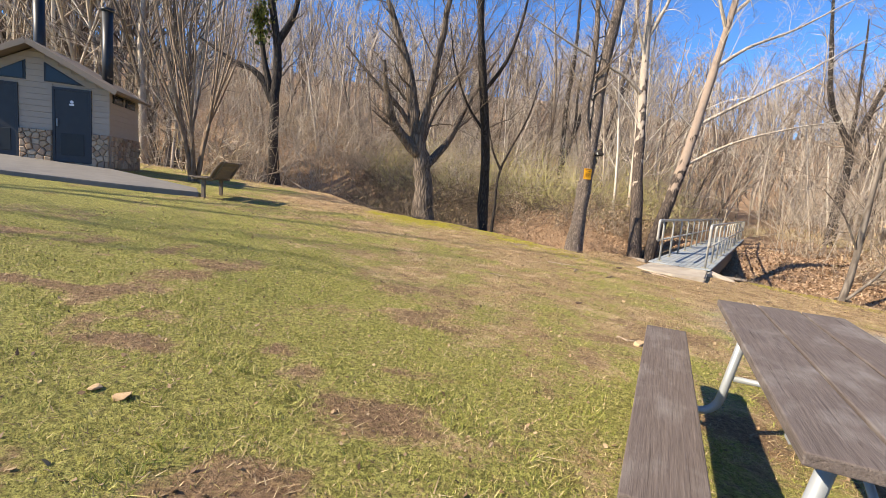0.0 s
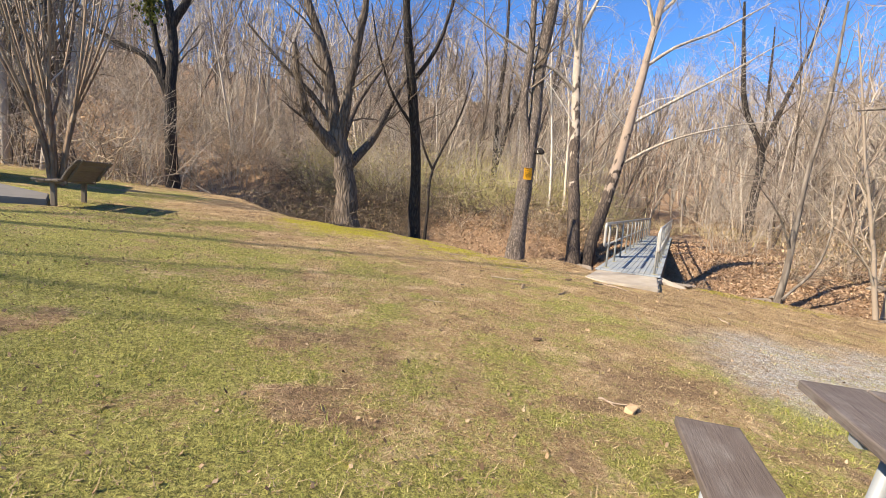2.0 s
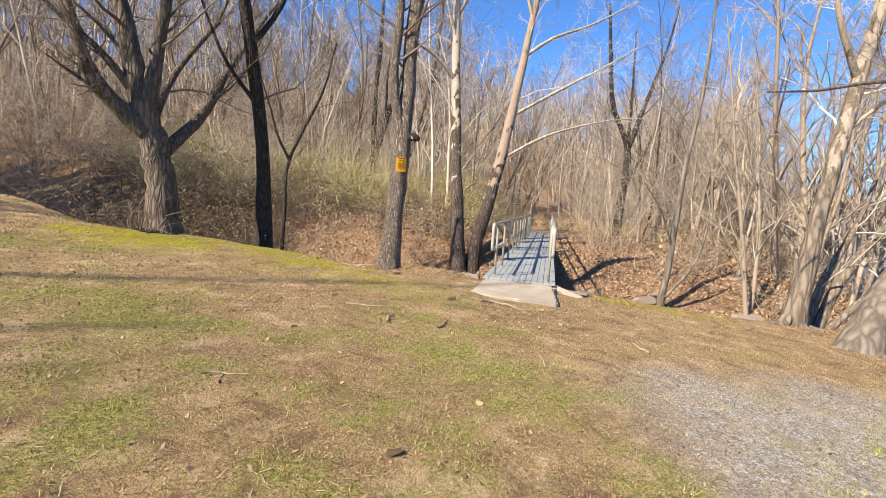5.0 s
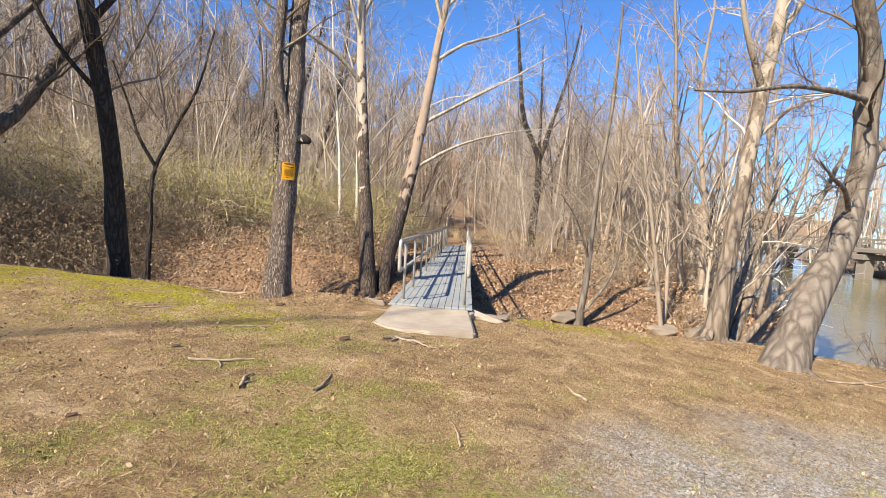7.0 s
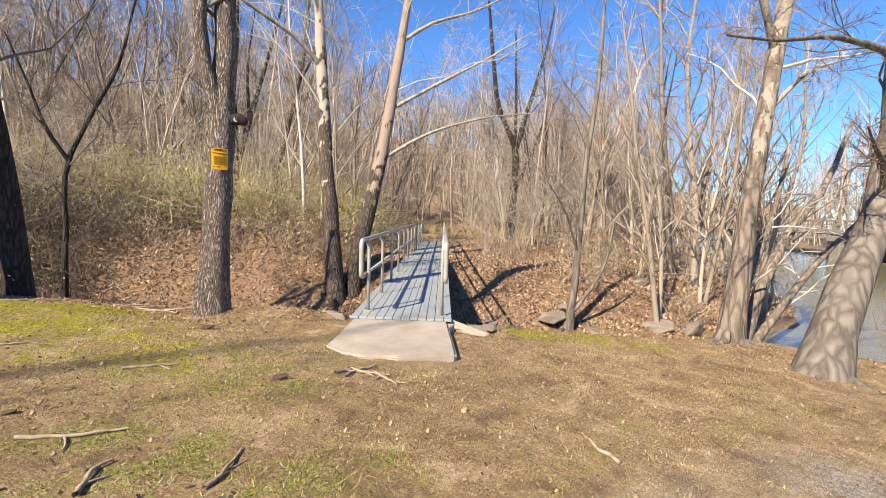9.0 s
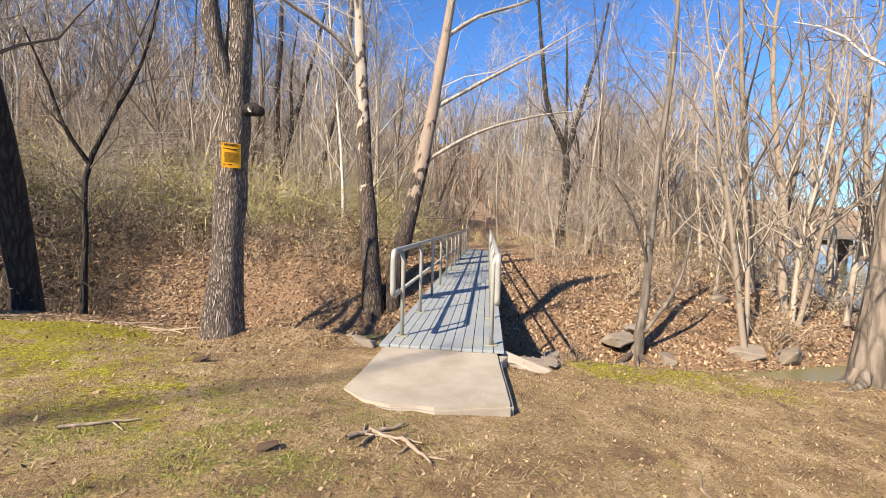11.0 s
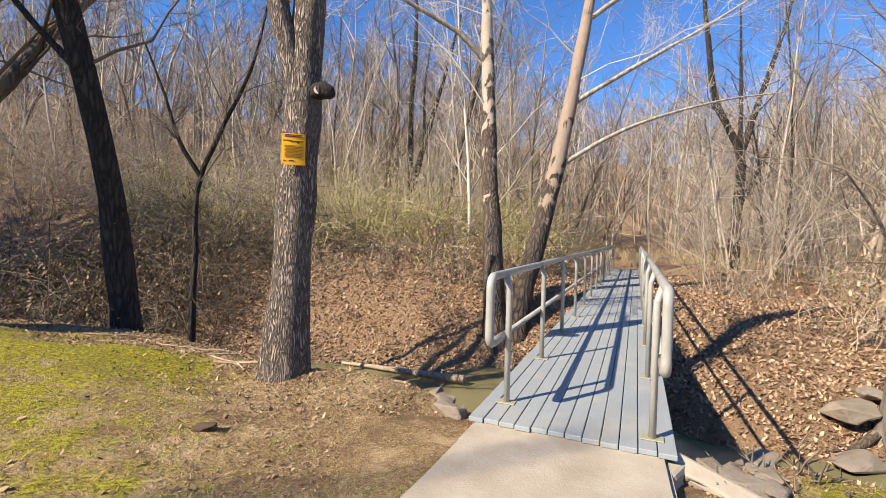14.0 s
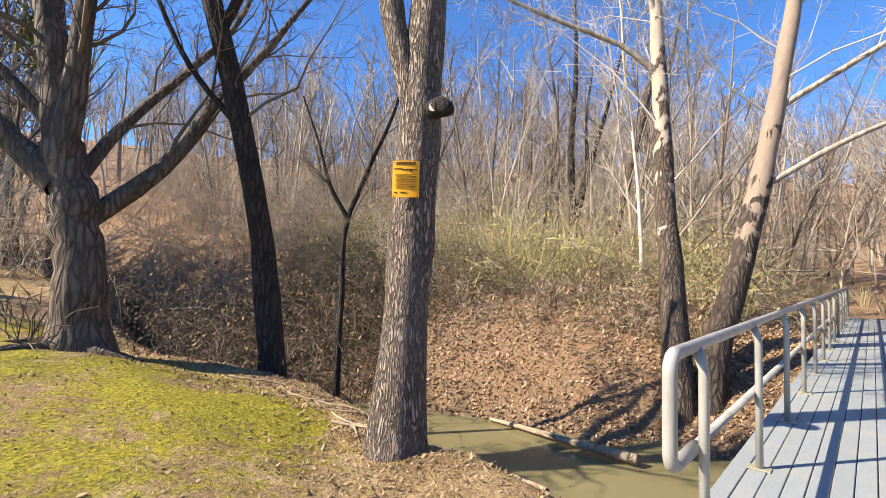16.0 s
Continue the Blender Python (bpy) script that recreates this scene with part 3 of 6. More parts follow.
twin_b = tree("tree", "leaning sycamore with long pale limbs over the footbridge", (8.55, 20.26, -1.0), [
    ([(8.55, 20.26, -1.2), (8.73, 20.52, 0.0), (9.07, 20.74, 1.0), (9.75, 21.18, 3.0), (10.35, 21.62, 5.0), (10.89, 22.06, 7.0), (11.40, 22.50, 9.0), (11.77, 22.60, 11.0), (12.22, 22.8, 15)], 0.26, 0.09, 0.4, 0.3),
    ([(10.43, 21.69, 5.30), (11.83, 21.59, 6.20), (14.13, 21.39, 7.60), (16.53, 21.19, 9.20)], 0.075, 0.018, 0, 0.4),
    ([(9.90, 21.29, 3.50), (11.55, 21.19, 4.50), (14.40, 20.89, 5.50), (16.50, 20.79, 5.90)], 0.065, 0.015, 0, 0.4),
    ([(11.12, 22.26, 7.90), (12.47, 22.26, 8.90), (13.97, 22.26, 9.60), (16.62, 22.26, 11.20)], 0.08, 0.025, 0, 0.5),
    ([(11.51, 22.53, 9.60), (10.91, 22.53, 11.20), (10.41, 22.53, 13.40)], 0.09, 0.025, 0, 0.6),
    ([(11.62, 22.56, 10.20), (12.82, 22.46, 11.60), (13.62, 22.36, 13.80)], 0.08, 0.025, 0, 0.6),
], BARK_SYC_LEAN, TWIG_PALE, 6, P3, 20, limb_bark=BARK_LIMB)

behind = tree("tree", "dark forked tree among the woods behind the creek", (7.7, 34.5, 2.0), [
    ([(7.7, 34.5, 1.6), (7.6, 34.5, 4.5), (7.5, 34.5, 8.0), (7.7, 34.5, 11.5), (7.6, 34.5, 16.0)], 0.22, 0.07, 0.2, 0.5),
    ([(7.65, 34.5, 4.0), (8.4, 34.5, 7.0), (9.2, 34.5, 9.8), (10.1, 34.5, 13.5)], 0.17, 0.05, 0, 0.6),
    ([(8.3, 34.5, 6.6), (8.2, 34.5, 9.0), (8.6, 34.5, 12.5)], 0.10, 0.03, 0, 0.7),
], BARK_DARK, TWIG, 14, P3)

brown_lean = tree("tree", "leaning red-brown tree among the woods behind the creek", (9.0, 33.0, 2.0), [
    ([(8.9, 33.0, 1.6), (9.6, 33.0, 5.0), (10.3, 33.0, 8.0), (10.9, 33.0, 11.0), (11.0, 33.0, 16.0)], 0.26, 0.08, 0.2, 0.5),
    ([(10.4, 33.0, 8.4), (11.6, 33.0, 11.0), (12.2, 33.0, 14.0)], 0.11, 0.03, 0, 0.7),
], BARK_GREY, TWIG, 15, P3)

small = tree("tree", "small grey tree rooted among creek rocks", (12.2, 14.9, -1.15), [
    ([(12.15, 14.9, -1.2), (12.39, 14.9, 0.12), (12.48, 14.9, 1.77), (12.57, 14.9, 3.11), (12.9, 14.9, 5.2), (13.0, 14.9, 8)], 0.105, 0.03, 0.8, 0.7),
    ([(12.42, 14.9, 0.9), (11.6, 14.7, 2.0), (10.9, 14.6, 2.6)], 0.035, 0.01, 0, 0.9),
    ([(12.3, 14.8, -0.6), (13.1, 14.6, 0.5), (13.3, 14.5, 1.7)], 0.05, 0.02, 0, 0.9),
], BARK_LEAN, TWIG, 7, P3)

right_tree = tree("tree", "tall pale sycamore on the river bank", (11.2, 10.6, -0.4), [
    ([(11.2, 10.6, -0.4), (11.41, 10.6, 1.2), (11.77, 10.6, 3.06), (12.11, 10.6, 4.73), (12.5, 10.6, 6.5), (12.7, 10.6, 10.5)], 0.19, 0.06, 0.5, 0.5),
    ([(12.1, 10.6, 4.6), (11.3, 10.6, 5.6), (10.9, 10.7, 7.3)], 0.07, 0.02, 0, 0.8),
    ([(12.3, 10.6, 5.6), (13.1, 10.5, 6.6), (13.6, 10.4, 8.3)], 0.07, 0.02, 0, 0.8),
    ([(11.9, 10.6, 3.6), (12.9, 10.4, 4.4), (14.0, 10.2, 4.8)], 0.05, 0.015, 0, 0.8),
], BARK_PALE, TWIG_PALE, 8, P3)

lean_tree = tree("tree", "thick leaning tree with smooth pale foot and dark crown", (10.6, 9.15, -0.2), [
    ([(10.5, 9.15, -0.25), (11.06, 9.15, 0.54), (11.87, 9.15, 1.47), (12.55, 9.15, 2.47), (12.72, 9.15, 3.86), (12.51, 9.15, 4.97), (11.8, 9.15, 6.2), (11.5, 9.15, 8.6)], 0.27, 0.09, 0.45, 0.5),
    ([(12.65, 9.15, 4.25), (11.2, 9.15, 4.15), (9.93, 9.2, 3.98), (8.75, 9.25, 3.69), (7.87, 9.3, 3.56)], 0.06, 0.012, 0, 0.5),
    ([(12.4, 9.15, 2.2), (11.7, 9.0, 2.6), (10.9, 8.9, 2.75), (10.2, 8.8, 2.9)], 0.05, 0.012, 0, 1.2),
    ([(12.6, 9.15, 3.0), (13.5, 9.0, 3.8), (14.6, 8.8, 4.2)], 0.09, 0.02, 0, 0.9),
    ([(12.55, 9.15, 2.5), (13.3, 9.4, 2.9), (14.4, 9.8, 3.2)], 0.08, 0.02, 0, 0.9),
], BARK_LEAN, TWIG, 9, P3)

pale_stems = tree("tree", "cluster of pale leaning stems at the river edge", (12.5, 11.0, -0.75), [
    ([(12.5, 11.0, -0.8), (13.2, 10.95, 0.66), (14.0, 10.9, 1.56), (15.6, 10.9, 2.59), (17, 10.9, 4.2)], 0.13, 0.04, 0.4, 0.5),
    ([(12.4, 11.1, -0.75), (12.9, 11.1, 0.68), (13.6, 11.1, 1.67), (14.5, 11.2, 3.4)], 0.1, 0.03, 0.0, 0.8),
    ([(12.45, 10.9, -0.75), (13.5, 10.7, 0.2), (14.8, 10.5, 1.2), (16.5, 10.4, 2.0)], 0.09, 0.03, 0.0, 0.8),
], BARK_PALE, TWIG_PALE, 10, P2)

far_tree = tree("tree", "dark vase-shaped tree beyond the far end of the bridge", (24.0, 30.5, 0.1), [
    ([(23.95, 30.5, 0.0), (24.0, 30.5, 2.5), (24.11, 30.5, 6.19), (22.56, 30.5, 8.76), (22.0, 30.5, 11.5), (21.5, 30.5, 15)], 0.3, 0.07, 0.3, 0.6),
    ([(24.11, 30.5, 6.0), (25.38, 30.5, 9.74), (26.48, 30.5, 12.86), (27.2, 30.5, 16)], 0.18, 0.05, 0, 0.8),
    ([(24.05, 30.5, 5.0), (24.3, 30.8, 9), (24.2, 31, 14)], 0.14, 0.04, 0, 0.8),
    ([(24.05, 30.5, 3.2), (25.6, 30.3, 6.5), (26.6, 30.2, 9)], 0.14, 0.04, 0, 0.8),
], BARK_DARK, TWIG, 11, P3)


pole_tree = tree("tree", "tall dark tree with a clump of ivy high in its fork", (-7.95, 22.0, 0.9), [
    ([(-7.9, 22.0, 0.9), (-8.05, 22.0, 2.6), (-8.08, 22.0, 4.5), (-8.05, 22.0, 7.4), (-8.4, 22.0, 9.4), (-8.6, 22.0, 13)], 0.25, 0.10, 0.25, 0.5),
    ([(-8.15, 22.0, 4.9), (-8.9, 22.0, 6.1), (-9.9, 22.0, 6.5), (-11.5, 22.0, 7.4)], 0.17, 0.04, 0, 0.7),
    ([(-8.3, 22.0, 5.4), (-8.7, 22.0, 7.2), (-8.9, 22.0, 9.5)], 0.14, 0.05, 0, 0.7),
    ([(-8.1, 22.0, 7.3), (-7.4, 22.0, 8.6), (-7.2, 22.0, 11.5)], 0.16, 0.05, 0, 0.7),
], BARK_DARK, TWIG, 12, P3)

rng = np.random.default_rng(77)
stems = []
for i in range(6):
    a = i * 2 * math.pi / 6 + rng.uniform(-0.3, 0.3)
    ca, sa = math.cos(a), math.sin(a)
    bx, by = -8.05 + 0.11 * ca, 15.6 + 0.11 * sa
    fork = (bx + 0.34 * ca - 0.03, by + 0.34 * sa, 2.75 + 0.6 * rng.random())
    stems.append(([(bx, by, 1.25), (bx + 0.10 * ca, by + 0.10 * sa, 2.0), fork], 0.075, 0.052, 0, 0))
    for f in (-0.6, 0.0, 0.6):
        c2, s2 = math.cos(a + f), math.sin(a + f)
        w = rng.uniform(0.6, 1.25)
        lean = -0.25 * rng.uniform(0.2, 1.3)
        stems.append(([fork, (fork[0] + 0.34 * w * c2 + lean * 0.3, fork[1] + 0.34 * w * s2, fork[2] + 0.9), (fork[0] + 0.85 * w * c2 + lean, fork[1] + 0.85 * w * s2, fork[2] + 2.4),
                       (fork[0] + 1.35 * w * c2 + 2.0 * lean, fork[1] + 1.35 * w * s2, fork[2] + 4.6)], 0.038, 0.010, 0, 0.8))
crape = tree("tree", "multi-stemmed crape myrtle with smooth tan bark", (-8.05, 15.6, 1.3), stems, BARK_CRAPE, TWIG, 13, [(6, 0.3, 4, 4), (4, 0.5, 3, 3)], 10, 8)


roots(big, -0.72, 16.0, 9, 0.8, 0.10, BARK_GREY, 1)
roots(lean_tree, 10.6, 9.15, 4, 0.55, 0.07, BARK_LEAN, 3)
roots(small, 12.15, 14.9, 6, 0.8, 0.06, BARK_GREY, 5)
roots(right_tree, 11.2, 10.6, 5, 0.6, 0.07, BARK_PALE, 6)

# ---- far woods ----
def bare_tree(rng, h, limbs, kids, ends):
    q = Quads()
    lean = rng.normal(0, 0.12, 2)
    trunk = wander(rng, (0, 0, -0.3), (lean[0], lean[1], 1), h, 7, 0.11, 0.03)
    r = h * rng.uniform(0.0045, 0.0105)
    q.tube(trunk, np.linspace(r, r * 0.18, 8), 6)
    for c in range(limbs):
        t = 0.15 + 0.82 * (c + rng.random()) / limbs
        p, d = sprout(rng, trunk, t, radians(rng.uniform(25, 60)))
        ln = h * rng.uniform(0.15, 0.36) * (1.2 - 0.7 * t)
        rr = max(r * (1 - 0.8 * t) * 0.6, 0.015)
        b = wander(rng, p, d + np.array((0, 0, 0.3)), ln, 3, 0.25, 0.12)
        q.tube(b, np.linspace(rr, rr * 0.3, 4), 3)
        for e in range(kids):
            p2, d2 = sprout(rng, b, rng.uniform(0.2, 0.95), radians(rng.uniform(25, 60)))
            l2 = ln * rng.uniform(0.3, 0.65)
            b2 = wander(rng, p2, d2, l2, 2, 0.25, 0.1)
            q.tube(b2, np.linspace(max(rr * 0.4, 0.009), 0.005, 3), 3)
            for g in range(ends):
                p3, d3 = sprout(rng, b2, rng.uniform(0.2, 0.95), radians(rng.uniform(25, 60)))
                b3 = wander(rng, p3, d3, l2 * rng.uniform(0.4, 0.8), 1, 0.25, 0.08)
                q.tube(b3, (0.008, 0.003), 3)
    return q.arrays()


def pole_tree_far(rng, h):
    """A far woodland tree: few, sturdy branches."""
    q = Quads()
    lean = rng.normal(0, 0.10, 2)
    trunk = wander(rng, (0, 0, -0.4), (lean[0], lean[1], 1), h, 5, 0.12, 0.03)
    r = h * rng.uniform(0.006, 0.0125)
    q.tube(trunk, np.linspace(r, 0.02, 6), 4)
    for c in range(9):
        t = 0.2 + 0.78 * (c + rng.random()) / 9
        p, d = sprout(rng, trunk, t, radians(rng.uniform(25, 60)))
        ln = h * rng.uniform(0.14, 0.34) * (1.2 - 0.7 * t)
        b = wander(rng, p, d + np.array((0, 0, 0.3)), ln, 2, 0.28, 0.12)
        q.tube(b, (0.042, 0.028, 0.012), 3)
        for e in range(3):
            p2, d2 = sprout(rng, b, rng.uniform(0.2, 0.95), radians(rng.uniform(25, 60)))
            b2 = wander(rng, p2, d2, ln * rng.uniform(0.35, 0.7), 1, 0.25, 0.1)
            q.tube(b2, (0.022, 0.009), 3)
    return q.arrays()


def bush(rng, h, stems, kids, spread=0.5, droop=0.25, steps=4, wob=0.42, thick=1.0, bends=1):
    q = Quads()
    for s in range(stems):
        a, o = rng.uniform(0, 2 * math.pi), rng.uniform(0, 0.5) * h * 0.5
        d = np.array((math.cos(a) * spread, math.sin(a) * spread, 1.0))
        b = wander(rng, (o * math.cos(a), o * math.sin(a), -0.15), d, h * rng.uniform(0.5, 1.15), steps, wob, 0.05, droop)
        q.tube(b, np.linspace(rng.uniform(0.007, 0.017), 0.004, steps + 1) * thick, 3)
        for e in range(kids):
            p2, d2 = sprout(rng, b, rng.uniform(0.25, 0.98), radians(rng.uniform(25, 75)))
            b2 = wander(rng, p2, d2, h * rng.uniform(0.15, 0.4), bends, 0.35 if bends == 1 else 0.8, 0.0, droop)
            q.tube(b2, np.linspace(0.008, 0.004, bends + 1) * thick, 3)
    return q.arrays()


def scatter(name, label, category, variants, places, material, rng, smooth=True):
    """One object out of turned and scaled copies of a few variants. places: x, y, z, scale."""
    V, Q, n = [], [], 0
    for x, y, z, s in places:
        v, q = variants[rng.integers(len(variants))]
        a = rng.uniform(0, 2 * math.pi)
        c, sn = math.cos(a), math.sin(a)
        sx = s * rng.uniform(0.85, 1.15)
        V.append(np.stack(((v[:, 0] * c - v[:, 1] * sn) * sx + x, (v[:, 0] * sn + v[:, 1] * c) * sx + y, v[:, 2] * s + z), -1))
        Q.append(q + n)
        n += len(v)
    return tagged(part(name, raw_mesh(name, np.concatenate(V), np.concatenate(Q), material, smooth), material), label, category, kind="stuff")


BR_E, BR_N = np.array((0.5497, 0.8354)), np.array((0.8354, -0.5497))
BR_O = np.array((5.94, 13.31))


def sites(rng, n, x0, x1, y0, y1, test, z_off=0.0, s0=0.8, s1=1.25, tries=40):
    out = []
    px, py = rng.uniform(x0, x1, n * tries), rng.uniform(y0, y1, n * tries)
    h, d1, d2, d3 = lie(px, py)
    along = (px - BR_O[0]) * BR_E[0] + (py - BR_O[1]) * BR_E[1]
    across = (px - BR_O[0]) * BR_N[0] + (py - BR_O[1]) * BR_N[1]
    ok = test(px, py, h, d1, d2, d3, along, across)
    for i in np.flatnonzero(ok)[:n]:
        out.append((px[i], py[i], h[i] + z_off, rng.uniform(s0, s1)))
    return out


rng = np.random.default_rng(5)
tall = [bare_tree(rng, rng.uniform(8, 14), 15, 6, 2) for _ in range(7)]
tall_far = [pole_tree_far(rng, rng.uniform(8, 13)) for _ in range(9)]
clear = lambda al, ac: (np.abs(ac - 0.6) > 2.2) | (al > 27) | (al < 18)
near_test = lambda x, y, h, a, b, c, al, ac: (b > 6.0) & clear(al, ac) & ((np.abs(ac - 0.6) > 3.5) | (al > 28)) & ~((ac > 2) & (al < 14) & (b < 5))
scatter("woods", "leafless tan woodland trees in winter", "trees", tall, sites(rng, 75, -22, 34, 22, 52, near_test), WOODS, rng)
scatter("dark_woods", "dark-trunked leafless woodland trees in winter", "trees", tall, sites(rng, 40, -22, 34, 24, 54, near_test, s0=0.9, s1=1.35), DARKWOOD, rng)
far_woods = sites(rng, 660, -80, 90, 40, 105, lambda x, y, h, a, b, c, al, ac: (b > 3) & clear(al, ac), s0=0.9, s1=1.4)
far_woods += sites(rng, 190, 20, 150, 45, 150, lambda x, y, h, a, b, c, al, ac: (b > 3) & (x > 0.45 * y), s0=0.9, s1=1.35)
far_woods += sites(rng, 230, 50, 90, -30, 45, lambda x, y, h, a, b, c, al, ac: (c > 0.2) & (c < 14), s0=0.8, s1=1.4)
far_woods += sites(rng, 170, 58, 150, -50, 90, lambda x, y, h, a, b, c, al, ac: (c > 14), s0=0.9, s1=1.3)
far_woods += sites(rng, 150, -48, -12, 18, 50, lambda x, y, h, a, b, c, al, ac: (a > 1) & (y > 22 - 0.2 * (x + 12)), s0=0.9, s1=1.4)
scatter("far_woods", "hazy leafless trees on the hillside behind", "trees", tall_far, far_woods, WOODS, rng)
# the far trees again in darker bark, which paints shade among them
ridge_woods = sites(rng, 130, -70, 110, 36, 120, lambda x, y, h, a, b, c, al, ac: (b > 6) & clear(al, ac), s0=0.9, s1=1.5)
ridge_woods += sites(rng, 90, -48, -12, 18, 50, lambda x, y, h, a, b, c, al, ac: (a > 1) & (y > 24 - 0.2 * (x + 12)), s0=0.9, s1=1.4)
scatter("ridge_woods", "leafless trees on the hillside behind, shade put into their bark colour", "trees", tall_far, ridge_woods, DARKWOOD, rng)
shore = [bare_tree(rng, rng.uniform(7, 11), 14, 5, 1) for _ in range(5)]
shore_sites = sites(rng, 85, 15, 44, 12, 48, lambda x, y, h, a, b, c, al, ac: (b > 0.8) & (b < 12) & (ac > 7.5))
shore_sites += sites(rng, 20, 14, 34, 12, 30, lambda x, y, h, a, b, c, al, ac: (b > 0.6) & (b < 6) & (ac > 6.0), s0=0.75, s1=1.1)
scatter("shore_trees", "slim pale trees on the wooded point", "trees", shore, shore_sites, SHORE, rng)

bushes = [bush(rng, rng.uniform(1.6, 3.2), 13, 4, 0.6, 0.35, 5, 0.6, 1.35) for _ in range(8)]
tangle = [bush(rng, rng.uniform(1.6, 3.0), 17, 4, 0.8, 0.5, 7, 1.0, 1.0, 2) for _ in range(6)]
bush_sites = sites(rng, 175, -26, 12, 18, 45, lambda x, y, h, a, b, c, al, ac: (b > 5.0) & (b < 19) & (ac < -2.2), s0=0.7, s1=1.45)
bush_sites += sites(rng, 26, 3, 10, 20, 30, lambda x, y, h, a, b, c, al, ac: (b > 2.6) & (b < 5.2) & (ac < -2.2), s0=0.3, s1=0.6)
bush_sites += sites(rng, 60, -32, -9, 17, 40, lambda x, y, h, a, b, c, al, ac: (y > 20 - 0.12 * (x + 12)) & (b < 6), s0=0.8, s1=1.5)
bush_sites += sites(rng, 55, 11, 44, 18, 55, lambda x, y, h, a, b, c, al, ac: (b > 3) & (np.abs(ac - 0.6) > 2.4), s0=0.35, s1=0.8)
bush_sites += sites(rng, 80, 11, 36, 12, 45, lambda x, y, h, a, b, c, al, ac: (b > 0.9) & (b < 9) & (ac > 4.5), s0=0.45, s1=0.95)
bush_sites += sites(rng, 80, -40, 60, 38, 75, lambda x, y, h, a, b, c, al, ac: (b > 6) & (np.abs(ac - 0.6) > 2.4), s0=1.4, s1=2.2)
scatter("thicket", "tangled leafless brown thicket on the far bank", "thicket", bushes, bush_sites, BRUSH, rng)
# creekside thicket, its stems coloured dark for the shade under the trees
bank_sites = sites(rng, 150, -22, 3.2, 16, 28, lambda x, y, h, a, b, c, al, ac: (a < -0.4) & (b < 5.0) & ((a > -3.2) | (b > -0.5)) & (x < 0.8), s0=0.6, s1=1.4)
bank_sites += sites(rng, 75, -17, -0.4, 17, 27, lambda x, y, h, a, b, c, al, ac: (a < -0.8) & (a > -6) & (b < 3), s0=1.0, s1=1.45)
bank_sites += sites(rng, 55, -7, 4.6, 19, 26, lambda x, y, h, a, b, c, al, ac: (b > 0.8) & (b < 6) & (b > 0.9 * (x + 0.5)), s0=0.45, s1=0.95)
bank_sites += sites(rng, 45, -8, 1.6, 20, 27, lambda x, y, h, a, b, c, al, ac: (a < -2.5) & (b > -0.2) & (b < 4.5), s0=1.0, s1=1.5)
scatter("bank_thicket", "tangled leafless thicket along the creek, coloured dark for shade", "thicket", tangle, bank_sites, SHADEBRUSH, rng)
canes = [bush(rng, rng.uniform(2.6, 4.2), 11, 5, 1.1, 0.7, 8, 0.6, 1.1, 2) for _ in range(4)]
cane_sites = sites(rng, 95, -16, 12, 17, 34, lambda x, y, h, a, b, c, al, ac: ((b > 4.0) & (b < 11) & (ac < -2.2)) | ((a < -0.5) & (a > -3) & (x < 0.2)), s0=0.7, s1=1.2)
scatter("canes", "arching dark bramble canes and hanging vines", "brambles", canes, cane_sites, DARKWOOD, rng)
whips = [bush(rng, rng.uniform(4.0, 6.0), 12, 9, 0.16, 0.05) for _ in range(5)]
whip_sites = sites(rng, 150, -26, 40, 20, 50, lambda x, y, h, a, b, c, al, ac: (b > 3.5) & (np.abs(ac - 0.6) > 2.6) & ~((ac > 0) & (b < 6)), s0=0.7, s1=1.4)
whip_sites += sites(rng, 40, -34, -8, 19, 42, lambda x, y, h, a, b, c, al, ac: (y > 21 - 0.12 * (x + 12)) & (b < 4), s0=0.8, s1=1.4)
scatter("saplings", "dense thin leafless saplings under the trees", "saplings", whips, whip_sites, WOODS, rng)
olive_sites = sites(rng, 75, -4, 13, 24, 36, lambda x, y, h, a, b, c, al, ac: (b > 4.8) & (b < 12) & (ac < -2.0), s0=0.8, s1=1.3)
scatter("budding_shrubs", "olive-green budding shrubs above the far bank", "shrubs", bushes, olive_sites, OLIVE, rng)
reeds = [bush(rng, 1.1, 30, 0, 0.12, 0.1) for _ in range(3)]
reed_sites = sites(rng, 60, 12, 32, 28, 42, lambda x, y, h, a, b, c, al, ac: (b > 2) & (al > 23) & (al < 32) & (np.abs(ac) < 9), s0=0.7, s1=1.1)
STRAW = twig_material("dry_straw", (0.5, 0.4, 0.22), (0.62, 0.5, 0.3), (0.42, 0.33, 0.18))
scatter("dry_grass", "tall straw-coloured dead grass beyond the bridge", "grass", reeds, reed_sites, STRAW, rng)


